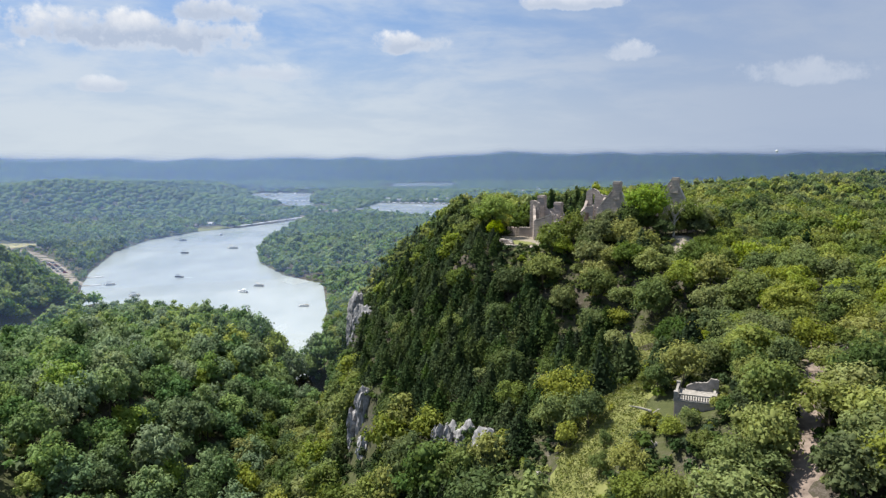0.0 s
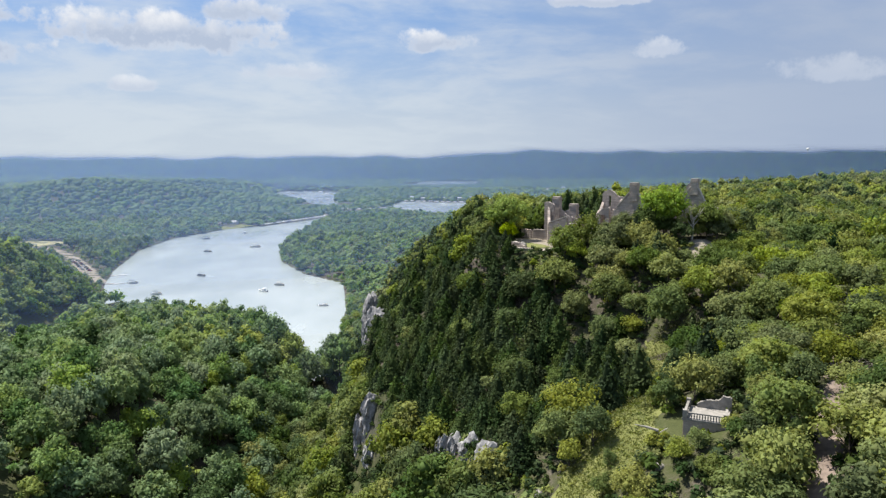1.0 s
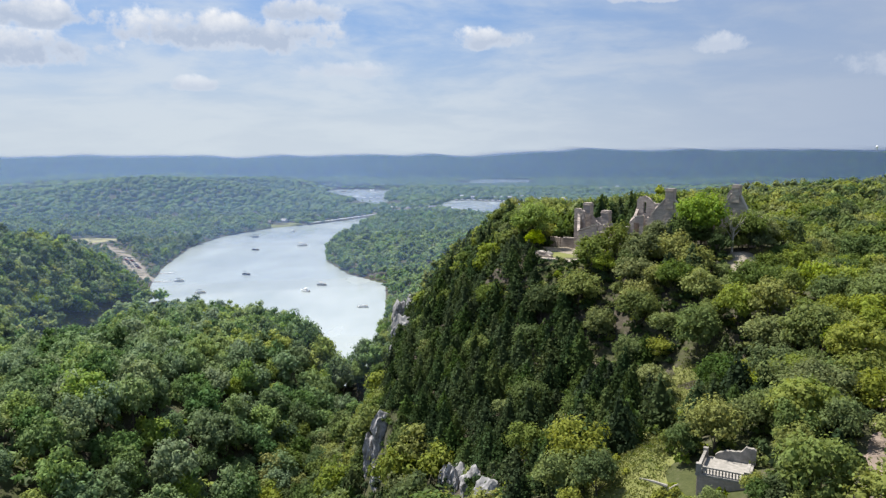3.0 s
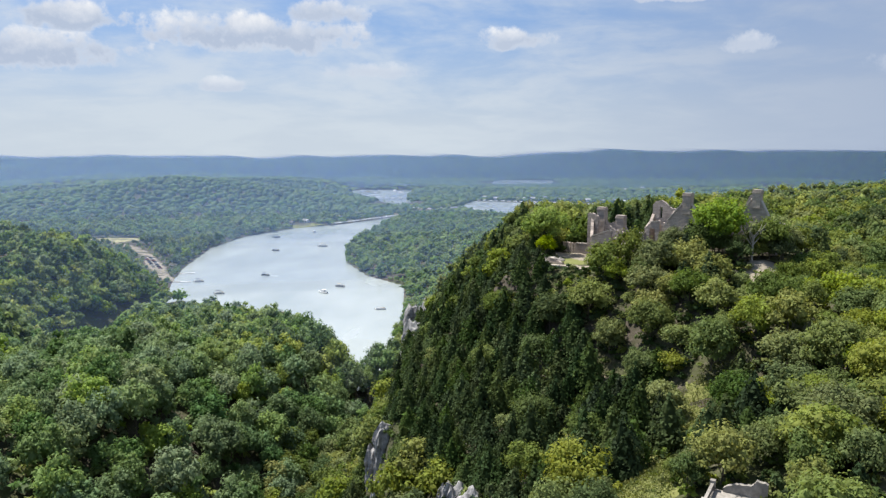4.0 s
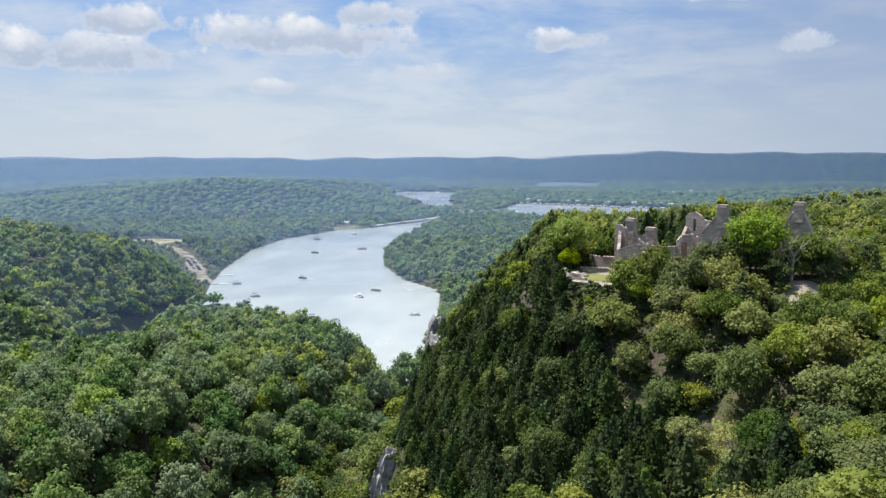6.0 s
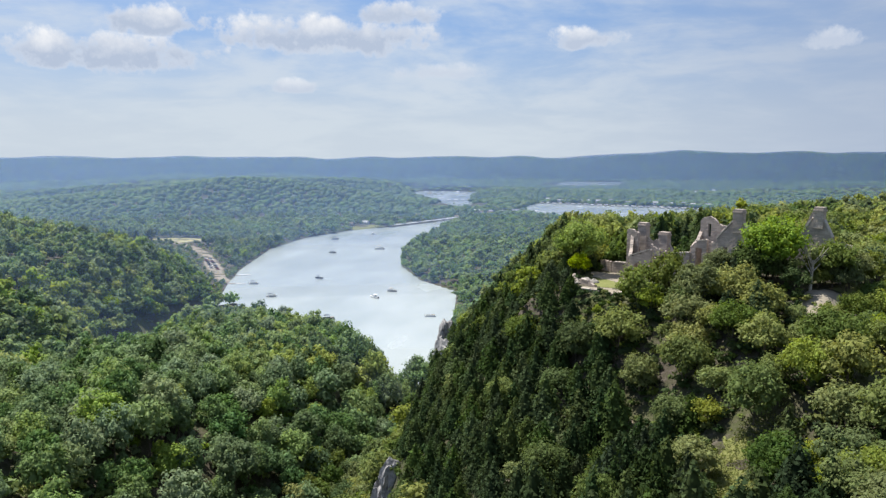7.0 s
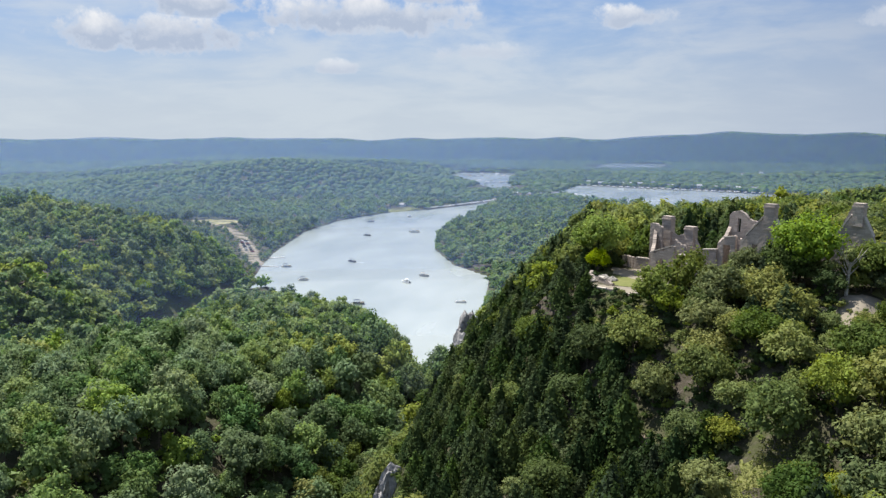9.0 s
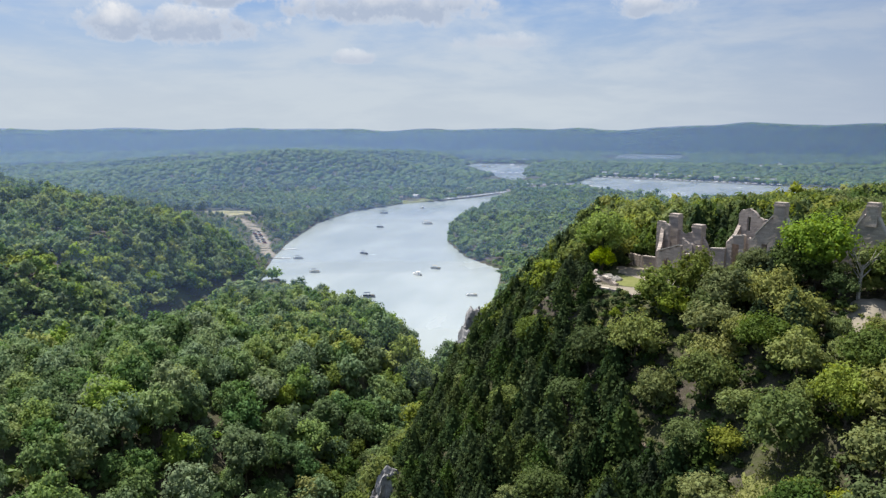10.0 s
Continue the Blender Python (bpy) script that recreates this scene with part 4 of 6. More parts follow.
    # everything beyond
    fx, fy, fs = [], [], []
    r = 560.0
    while r < 4820:
        step = max(10.5, r * (0.0092 if r < 1500 else 0.0082))
        n = int(radians(87) * r / step)
        a = np.radians(-51 + 87 * (np.arange(n) + rng.uniform(-0.9, 0.9, n)) / n)
        rr = r + rng.uniform(-0.9, 0.9, n) * step
        fx.append(rr * np.sin(a))
        fy.append(rr * np.cos(a))
        fs.append(np.full(n, step / 10.0))
        r += step * 0.92
    fx, fy, fs = np.concatenate(fx), np.concatenate(fy), np.concatenate(fs)
    d = shore(fx, fy)
    ok = (d > 1.0) & ~(signed([(-260, 2960), (-260, 3300), (60, 3300), (60, 2960)], fx, fy) < 0) & ~(signed([(-400, 1660), (-270, 1700), (-280, 1900), (-430, 1960)], fx, fy) < 0) & ~((np.arctan2(fx, fy) > 0.16) & (np.hypot(fx, fy) < 1250)) & ~clear_fields(fx, fy)
    ok &= ~((fx > -985) & (fx < -296) & (fy < 1005)) & ~((fx - cliff_x(fy) > -4) & (fy < 762) & (fx < 525))
    fx, fy, fs = fx[ok], fy[ok], fs[ok]
    far_t, mound_t = [], []
    for i in range(6):
        r = np.random.RandomState(130 + i)
        for n, levels, out in ((6, ((0.0, 0.85), (0.62, 0.92)), far_t), (5, ((0.3, 1.0),), mound_t)):
            v = [[math.cos(k * 6.283 / n) * 6.2 * q * r.uniform(0.75, 1.2), math.sin(k * 6.283 / n) * 6.2 * q * r.uniform(0.75, 1.2), 12.5 * h * r.uniform(0.9, 1.1)] for h, q in levels for k in range(n)]
            v.append([r.uniform(-1, 1), r.uniform(-1, 1), 12.5])
            f = [t for j in range(len(levels) - 1) for k in range(n) for t in ((j * n + k, j * n + (k + 1) % n, j * n + n + (k + 1) % n), (j * n + k, j * n + n + (k + 1) % n, j * n + n + k))]
            f += [((len(levels) - 1) * n + k, (len(levels) - 1) * n + (k + 1) % n, len(levels) * n) for k in range(n)]
            out.append((np.array(v), np.array(f)))
    mid = np.hypot(fx, fy) < 1500
    mid_t = [broadleaf(140 + i, 6.6, 12.5 + i % 3, 0.5, 5, 44, 1.25, core=0.92) for i in range(6)]
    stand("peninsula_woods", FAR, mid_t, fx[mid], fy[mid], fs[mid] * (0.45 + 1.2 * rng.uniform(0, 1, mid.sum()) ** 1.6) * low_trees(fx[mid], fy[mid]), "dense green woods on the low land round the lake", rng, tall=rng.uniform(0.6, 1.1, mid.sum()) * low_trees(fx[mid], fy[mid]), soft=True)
    for w, tpl, lab in (((~mid) & (np.hypot(fx, fy) < 2500), far_t, "wooded hills beyond the lake behind light haze sheets"), (np.hypot(fx, fy) >= 2500, mound_t, "distant wooded ridges behind blue haze sheets")):
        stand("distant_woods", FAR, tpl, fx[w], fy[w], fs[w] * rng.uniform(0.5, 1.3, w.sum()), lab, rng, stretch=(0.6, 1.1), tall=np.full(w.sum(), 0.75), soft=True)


def low_trees(x, y):
    """Shrinks trees on the camera's sight lines to the hay field and car park."""
    near = np.minimum.reduce([signed(LOT, x - 0.5 * k, y + 0.865 * k) for k in (15, 40, 65)])
    hay = np.hypot((x + 530) / 75, (y - 870) / 62)
    return np.where((near < 14) | (hay < 1), 0.42, 1.0)


def clear_fields(x, y):
    """Hay field, car park, beach and settled shores, free of trees."""
    field = ((x + 562) / 46) ** 2 + ((y - 955) / 44) ** 2 < 1
    lot = np.minimum(signed(LOT, x, y), signed(BEACH, x, y)) < 1.5
    isle = (line_gap([(-285, 1505), (-258, 1535), (-205, 1605)], x, y) < 14)
    return field | lot | isle


LOT = [(-356, 702), (-352, 706), (-378, 744), (-399, 775), (-439, 830), (-484, 882), (-530, 916), (-571, 940), (-575, 934), (-530, 906), (-488, 870), (-447, 822), (-411, 770), (-384, 734)]
BEACH = [(-428, 1225), (-404, 1223), (-372, 1275), (-395, 1290)]
plant_woods()


# ---- the ruined mansion ----
def wall_mesh(length, base, crest, openings=(), thick=0.8, cell=0.4, seed=0, ragged=0.35):
    """A rubble wall along x from 0, with a broken top and openings right through. crest: (x, z) points of its top line. openings: x0, x1, z0, z1, arched."""
    rng = random.Random(seed)
    nx = max(2, round(length / cell))
    xs = [length * i / nx for i in range(nx + 1)]
    top = max(z for _, z in crest) + 1
    nz = max(2, round((top - base) / cell))
    zs = [base + (top - base) * i / nz for i in range(nz + 1)]
    px, pz = [p[0] for p in crest], [p[1] for p in crest]
    jag = [rng.uniform(-ragged, ragged) for _ in range(nx + 1)]

    def line(i):
        return float(np.interp(xs[i], px, pz)) + jag[i] * (0.35 if i % 3 else 1.0)

    def filled(i, j):
        if i < 0 or j < 0 or i >= nx or j >= nz:
            return False
        x, z = (xs[i] + xs[i + 1]) / 2, (zs[j] + zs[j + 1]) / 2
        if zs[j] + 0.05 > max(line(i), line(i + 1)):
            return False
        for a, b, c, d, arch in openings:
            if a < x < b and c < z < d:
                if arch and z > d - (b - a) / 2 and math.hypot(x - (a + b) / 2, z - d + (b - a) / 2) > (b - a) / 2:
                    continue
                return False
        return True

    on = [[filled(i, j) for j in range(nz)] for i in range(nx)]
    bm = bmesh.new()
    made = {}
    wob = {}

    def vert(i, j, k):
        if (i, j, k) not in made:
            if (i, j) not in wob:
                wob[i, j] = (rng.uniform(-0.07, 0.07), rng.uniform(-0.07, 0.07))
            a, b = wob[i, j] if 0 < i < nx else (0, 0)
            crown = line(i)
            made[i, j, k] = bm.verts.new((xs[i] + a, (k - 0.5) * thick + rng.uniform(-0.015, 0.015), min(zs[j] + b, crown) if zs[j] < crown + 0.2 else crown))
        return made[i, j, k]

    def at(i, j):
        return 0 <= i < nx and 0 <= j < nz and on[i][j]

    for i in range(nx):
        for j in range(nz):
            if not on[i][j]:
                continue
            bm.faces.new((vert(i, j, 0), vert(i + 1, j, 0), vert(i + 1, j + 1, 0), vert(i, j + 1, 0)))
            bm.faces.new((vert(i, j, 1), vert(i, j + 1, 1), vert(i + 1, j + 1, 1), vert(i + 1, j, 1)))
            if not at(i - 1, j):
                bm.faces.new((vert(i, j, 0), vert(i, j + 1, 0), vert(i, j + 1, 1), vert(i, j, 1)))
            if not at(i + 1, j):
                bm.faces.new((vert(i + 1, j, 0), vert(i + 1, j, 1), vert(i + 1, j + 1, 1), vert(i + 1, j + 1, 0)))
            if not at(i, j + 1):
                bm.faces.new((vert(i, j + 1, 0), vert(i + 1, j + 1, 0), vert(i + 1, j + 1, 1), vert(i, j + 1, 1)))
            if not at(i, j - 1):
                bm.faces.new((vert(i, j, 0), vert(i, j, 1), vert(i + 1, j, 1), vert(i + 1, j, 0)))
    return bm


def stack_mesh(w, d, base, top, taper=0.0, cap=True, seed=0):
    """A square stone chimney stack or pier, a little battered, with a cap course."""
    rng = random.Random(seed)
    bm = bmesh.new()
    n = max(3, int((top - base) / 0.8))
    rings = []
    for i in range(n + 1):
        k = i / n
        hw, hd = w / 2 * (1 + taper * (1 - k)), d / 2 * (1 + taper * (1 - k))
        j = lambda: rng.uniform(-0.025, 0.025)
        rings.append([bm.verts.new((sx * hw + j(), sy * hd + j(), base + (top - base) * k)) for sx, sy in ((-1, -1), (1, -1), (1, 1), (-1, 1))])
    for a, b in zip(rings, rings[1:]):
        for k in range(4):
            bm.faces.new((a[k], a[(k + 1) % 4], b[(k + 1) % 4], b[k]))
    bm.faces.new(rings[-1])
    if cap:
        box(bm, -w / 2 - 0.14, w / 2 + 0.14, -d / 2 - 0.14, d / 2 + 0.14, top - 0.9, top - 0.55)
    return bm


def build_ruin():
    ruin = new("mansion_ruin")
    ruin.matrix_world = RUIN
    tagged(ruin, "roofless ruin of a stone mansion with broken walls and tall chimneys", "ruin")
    n = [0]

    def wall(u0, v0, u1, v1, base, crest, openings=(), thick=0.8, coping=(), label="", ragged=0.35):
        n[0] += 1
        length = math.hypot(u1 - u0, v1 - v0)
        ob = part("wall", wall_mesh(length, base, crest, openings, thick, seed=n[0], ragged=ragged), STONE, ruin, label)
        ob.matrix_local = pose(u0, v0, 0, 0, 0, math.degrees(math.atan2(v1 - v0, u1 - u0)))
        for (xa, za), (xb, zb) in coping:
            bm = bmesh.new()
            a = math.atan2(zb - za, xb - xa)
            box(bm, 0, math.hypot(xb - xa, zb - za), -thick / 2 - 0.12, thick / 2 + 0.12, 0.0, 0.28, Matrix.Translation((xa, 0, za + 0.1)) @ Matrix.Rotation(-a, 4, "Y"))
            part("coping", bm, COPING, ob, "pale dressed stone coping")
        return ob

    def stack(u, v, w, d, base, top, taper=0.0, cap=True):
        n[0] += 1
        ob = part("chimney", stack_mesh(w, d, base, top, taper, cap, n[0]), STONE, ruin, "tall weathered stone chimney stack")
        ob.matrix_local = pose(u, v, 0)
        return ob

    # the tall broken block over the terrace
    wall(0.3, 0, 6.6, 0, 97.5, [(0, 103.9), (0.6, 103.7), (6.3, 105.9)], [(1.6, 4.2, 97.0, 102.4, True)], coping=[((0.2, 103.7), (6.0, 105.8))])
    wall(-3.6, 6.2, 0.3, 0, 97.5, [(0, 108.5), (1.2, 107.4), (3.4, 105.0), (7.3, 103.8)], [(2.4, 4.0, 100.5, 103.2, True)])
    wall(-5.0, 6.2, -1.6, 6.2, 97.5, [(0, 109.8), (2.2, 109.7), (3.4, 109.0)], [(1.3, 2.3, 104.5, 107.0, True)])
    wall(-4.8, 6.2, -4.6, 11.0, 97.5, [(0, 109.6), (0.9, 109.5), (1.0, 106.4), (3.2, 105.8), (4.8, 106.8)], [(1.9, 3.2, 101.0, 104.0, False)])
    stack(-3.1, 10.4, 2.5, 1.7, 97.5, 111.3, 0.16)
    wall(-1.9, 10.4, 1.2, 12.0, 97.5, [(0, 107.6), (1.4, 106.7), (3.5, 107.3)], [(0.8, 2.4, 102.4, 105.2, True)])
    stack(2.1, 12.2, 2.5, 1.8, 97.5, 109.1, 0.14)
    wall(3.2, 12.4, 6.6, 12.4, 97.5, [(0, 106.6), (1.0, 105.0), (2.4, 102.4), (3.4, 101.2)])
    wall(2.4, 6.0, 5.2, 6.0, 97.5, [(0, 106.6), (1.0, 105.7), (2.8, 105.3)], [(0.9, 1.9, 98, 103.6, True)])
    wall(5.2, 6.0, 6.6, 12.4, 97.5, [(0, 105.3), (3, 104.6), (6.5, 101.6)], [(2.2, 3.8, 99.5, 102.6, True)])
    wall(4.9, 4.0, 7.7, 4.0, 97.0, [(0, 103.3), (2.8, 103.2)], coping=[((0, 103.1), (2.8, 103.2))])
    wall(9.9, 0, 13.6, 0, 96.5, [(0, 102.3), (3.7, 102.6)], [(1.2, 2.6, 96.0, 100.4, True)], coping=[((0, 102.2), (3.7, 102.4))])
    wall(9.9, 0, 9.9, 5.2, 96.5, [(0, 102.2), (2.5, 101.4), (5.2, 100.6)])
    # the low stepped walls between the blocks
    wall(8.6, 8.0, 12.2, 8.0, 98.5, [(0, 104.5), (3.6, 105.1)], coping=[((0, 104.5), (3.6, 104.9))])
    wall(12.2, 8.6, 16.4, 8.6, 98.5, [(0, 106.5), (1.2, 107.9), (4.2, 108.6)], [(1.4, 2.9, 100, 106.4, False)], coping=[((1.3, 107.9), (4.1, 108.3))])
    wall(12.2, 8.6, 11.5, 14.0, 98.5, [(0, 106.6), (3, 108.0), (5.4, 110.2)])
    # the main block
    wall(11.3, 14.0, 15.9, 14.0, 99.5, [(0, 112.6), (1.0, 113.5), (2.4, 113.8), (3.6, 113.5), (4.6, 112.4)], [(2.0, 3.1, 108.8, 111.8, False)])
    wall(15.9, 14.0, 20.6, 14.0, 99.5, [(0, 112.2), (2.2, 111.7), (4.7, 112.0)], [(1.2, 2.4, 107.4, 110.2, False)])
    wall(18.0, 8.0, 30.2, 8.0, 99.5, [(0, 108.0), (1.4, 109.2), (5.9, 114.4), (7.0, 114.4), (8.6, 111.6), (10.2, 109.0), (12.2, 107.5)], [(3.0, 4.2, 104.2, 107.6, False), (8.4, 9.6, 104.2, 107.6, False)], ragged=0.12,
         coping=[((1.2, 109.0), (5.3, 113.7)), ((7.6, 113.2), (10.0, 109.2))])
    stack(24.4, 8.0, 2.3, 1.7, 111.0, 116.5)
    wall(18.0, 8.0, 18.0, 14.0, 99.5, [(0, 108.4), (2, 107.8), (6, 111.6)], [(2.2, 3.6, 102.5, 106.0, True)])
    wall(20.6, 14.0, 38.0, 14.0, 99.5, [(0, 111.7), (2.2, 111.2), (4, 110.2), (9.2, 110.9), (13.0, 110.3), (17.4, 110.7)], [(5, 6.2, 106.6, 109.2, False), (10.2, 11.4, 106.6, 109.2, False)])
    wall(30.2, 8.0, 38.0, 8.0, 99.5, [(0, 107.6), (4, 106.0), (7.8, 108.6)], [(1.6, 2.9, 102.0, 105.0, False), (4.8, 6.1, 102.0, 105.0, False)])
    wall(38.0, 8.0, 47.0, 8.0, 99.5, [(0, 110.8), (0.8, 111.8), (3.6, 116.1), (5.0, 116.1), (7.2, 111.8), (9.0, 108.0)], [(2.2, 3.3, 105.5, 108.6, False)], ragged=0.12, coping=[((0.6, 111.3), (3.2, 115.5)), ((5.3, 115.2), (7.2, 111.6))])
    stack(42.4, 8.0, 2.0, 1.6, 113.5, 118.0)
    wall(37.4, 13.0, 40.6, 13.0, 99.5, [(0, 113.4), (1.0, 115.8), (1.8, 116.9), (2.4, 115.8), (3.2, 113.0)], [(1.2, 2.0, 111.4, 113.8, True)])
    wall(47.0, 8.0, 47.0, 14.0, 99.5, [(0, 110.8), (6, 109.5)])
    # the terrace's retaining walls, broken down to two levels
    wall(-6.6, -17.5, -1.0, -20.0, 92.0, [(0, 97.6), (3, 98.1), (6.1, 97.9)], thick=0.7, coping=[((2.0, 97.8), (5.6, 97.9))])
    wall(-1.0, -20.0, 9.0, -19.0, 92.0, [(0, 98.0), (3, 97.6), (6, 98.2), (10, 97.8)], thick=0.7, coping=[((0.5, 97.6), (5.0, 97.8))])
    wall(9.0, -19.0, 13.0, -9.0, 92.0, [(0, 97.8), (6, 98.2), (10.8, 98.6)], thick=0.7)
    wall(-8.0, -12.0, 1.0, -14.2, 96.5, [(0, 98.9), (2, 98.2), (5, 98.8), (9.2, 98.0)], thick=0.7, coping=[((4.0, 98.5), (6.5, 98.4))])
    wall(-9.6, -9.0, -8.0, -12.0, 96.5, [(0, 98.4), (1.5, 99.0), (3.4, 98.7)], thick=0.7)
    wall(7.0, -8.5, 12.6, -6.5, 96.0, [(0, 98.3), (3, 98.7), (5.9, 98.5)], thick=0.7, coping=[((0.4, 98.2), (5.4, 98.5))])
    # fallen parapet at the terrace
    wall(-9.5, 7.0, -5.0, 7.0, 97.5, [(0, 100.4), (4.5, 100.6)], thick=0.6, coping=[((0, 100.2), (4.5, 100.4))])
    for k in range(5):
        wall(-15.0 + k * 1.15, 8.4 - 0.25 * k, -14.2 + k * 1.15, 8.3 - 0.25 * k, 97.0, [(0, 100.3), (0.8, 100.3)], thick=0.7)


def patch(name, poly, mat, lift, label, category, step=1.6, matrix=None):
    """A worn patch that lies on the ground, thin and following it."""
    xs, ys = [p[0] for p in poly], [p[1] for p in poly]
    nx, ny = max(2, int((max(xs) - min(xs)) / step)), max(2, int((max(ys) - min(ys)) / step))
    bm = bmesh.new()
    grid = {}
    gx, gy = np.meshgrid(np.linspace(min(xs) - step, max(xs) + step, nx + 3), np.linspace(min(ys) - step, max(ys) + step, ny + 3), indexing="ij")
    edge = signed(poly, gx, gy) + 0.7 * wave(gx, gy, 6, 21)
    zz = height(gx, gy)
    for i in range(nx + 3):
        for j in range(ny + 3):
            grid[i, j] = bm.verts.new((gx[i, j], gy[i, j], zz[i, j] + (lift if edge[i, j] < step * 0.7 else -0.3)))
    for i in range(nx + 2):
        for j in range(ny + 2):
            if min(edge[i, j], edge[i + 1, j], edge[i, j + 1], edge[i + 1, j + 1]) < step * 0.7:
                bm.faces.new((grid[i, j], grid[i + 1, j], grid[i + 1, j + 1], grid[i, j + 1]))
    ob = part(name, bm, mat)
    for f in ob.data.polygons:
        f.use_smooth = True
    return tagged(ob, label, category, kind="structure")


def ruin_xy(u, v):
    p = RUIN @ Vector((u, v, 0))
    return p.x, p.y


def half_dead_tree(u, v):
    """A tree with bare bleached limbs and thin leaf at its sides."""
    p = RUIN @ Vector((u, v, 0))
    t = new("half_dead_tree")
    t.matrix_world = pose(p.x, p.y, ground_z(p.x, p.y))
    tagged(t, "half-dead tree with bare bleached limbs beside the ruin", "tree")
    rng = random.Random(77)
    bm = bmesh.new()
    tube(bm, [(0, 0, -1), (0.1, 0, 3), (0.4, 0.2, 6)], [0.34, 0.28, 0.18], 7)
    part("trunk", bm, DEADWOOD, t)
    for k in range(9):
        a = k * 2.1
        o = Vector((math.cos(a), math.sin(a), 0))
        z = rng.uniform(3, 6)
        L = rng.uniform(2.4, 4.2)
        bm = bmesh.new()
        tube(bm, [(0.2, 0.1, z), tuple(o * L * 0.5 + Vector((0, 0, z + L * 0.55))), tuple(o * L * 0.8 + Vector((rng.uniform(-0.5, 0.5), 0, z + L * 1.15)))], [0.13, 0.09, 0.03], 5)
        tube(bm, [tuple(o * L * 0.5 + Vector((0, 0, z + L * 0.55))), tuple(o * L * 0.95 + Vector((0, 0, z + L * 0.75)))], [0.07, 0.02], 4)
        part("limb", bm, DEADWOOD, t)
    for k in range(3):
        cv, cf = broadleaf(190 + k, 1.7, 3.2, 0.3, 5, 420, 0.2, core=0.55)
        me = mesh_of("leafy_bough", cv, cf)
        me.materials.append(OAK)
        ob = new("leafy_bough", me)
        ob.parent = t
        ob.location = (-2.6 + 2.6 * k, rng.uniform(-1, 1), 3.4 + 2.2 * (k % 2))


def build_terrace():
    half_dead_tree(46.5, -4.0)
    patch("terrace_paving", [ruin_xy(*p) for p in ((-13, 3), (-7, 6.5), (0, 5), (9, 6), (14, 1), (11.5, -6.5), (6, -8), (2, -5), (-4, -3), (-9, -2))], GRAVEL, 0.12, "pale worn paving round the foot of the ruin", "pavement", 0.9)
    patch("terrace_lawn", [ruin_xy(*p) for p in ((-8, -5), (-4, -3.5), (1, -5), (5, -8), (2, -12), (-6, -10.5))], LAWN, 0.10, "small sunlit lawn beside the ruin", "lawn", 0.9)
    patch("lower_terrace", [ruin_xy(*p) for p in ((-5, -14.5), (-1, -15.5), (6, -12.5), (11, -9), (9.5, -17.5), (0, -18.5), (-5.5, -16.5))], GRAVEL, 0.12, "pale bare ground on the lower terrace of the ruin", "pavement", 0.9)
    patch("drive_gravel", [(58, 196), (66, 194), (76, 199), (84, 206), (79, 208), (66, 203), (59, 200)], GRAVEL, 0.12, "pale gravel drive among the trees", "road", 1.2)
    patch("oak_glade", [(69, 206), (77, 206), (88, 212), (85, 216), (74, 214)], LAWN, 0.10, "sunlit grass glade among oaks", "lawn", 1.2)
    patch("oak_clearing", [(70, 175), (80, 173), (86, 181), (78, 184)], LAWN, 0.10, "sunlit grass clearing among oaks", "lawn", 1.2)
    patch("bare_gully", ribbon(GULLY, 1.5), DIRT, 0.10, "bare stony earth in the shaded gully", "gully", 0.8)
    pts = []
    for (ax, ay), (bx, by) in zip(TRAIL, TRAIL[1:]):
        d = Vector((by - ay, ax - bx, 0)).normalized()
        pts.append((ax, ay, d))
    w = [1.2, 1.3, 1.2, 1.5, 1.1, 1.1]
    poly = [(x + d.x * k, y + d.y * k) for (x, y, d), k in zip(pts, w)] + [(x - d.x * k, y - d.y * k) for (x, y, d), k in list(zip(pts, w))[::-1]]
    patch("trail", poly, DIRT, 0.10, "bare pinkish earth trail along the bluff top", "path", 0.5)
    # loose stones and a low retaining wall below the terrace
    rng = random.Random(5)
    for k in range(18):
        u, v = rng.uniform(-8, -3), rng.uniform(-14, -8)
        x, y = ruin_xy(u, v)
        boulder("fallen_stone", x, y, rng.uniform(0.5, 1.2), k, "fallen grey block of stone beside the terrace", "stone", "fallen stones", mat=GREYSTONE)


def boulder(name, x, y, size, seed, label, category, group="", sink=0.35, z=None, squash=(1, 1, 0.7), mat=None, detail=2):
    bm = bmesh.new()
    bmesh.ops.create_icosphere(bm, subdivisions=detail, radius=size)
    off = Vector((seed * 7.3, seed * 3.1, seed * 1.7))
    for v in bm.verts:
        p = v.co.normalized()
        k = 1 + 0.34 * noise.noise(p * 1.3 + off) + 0.14 * noise.noise(p * 3.7 + off) + 0.06 * noise.noise(p * 9 + off)
        v.co = Vector((p.x * squash[0], p.y * squash[1], round(p.z * 5) / 5 * squash[2] * 0.5 + p.z * squash[2] * 0.5)) * size * k
    ob = part(name, bm, mat or ROCK)
    ob.location = (x, y, (ground_z(x, y) if z is None else z) + size * squash[2] * (1 - 2 * sink))
    ob.rotation_euler = (0, 0, seed * 2.1)
    return tagged(ob, label, category, group)


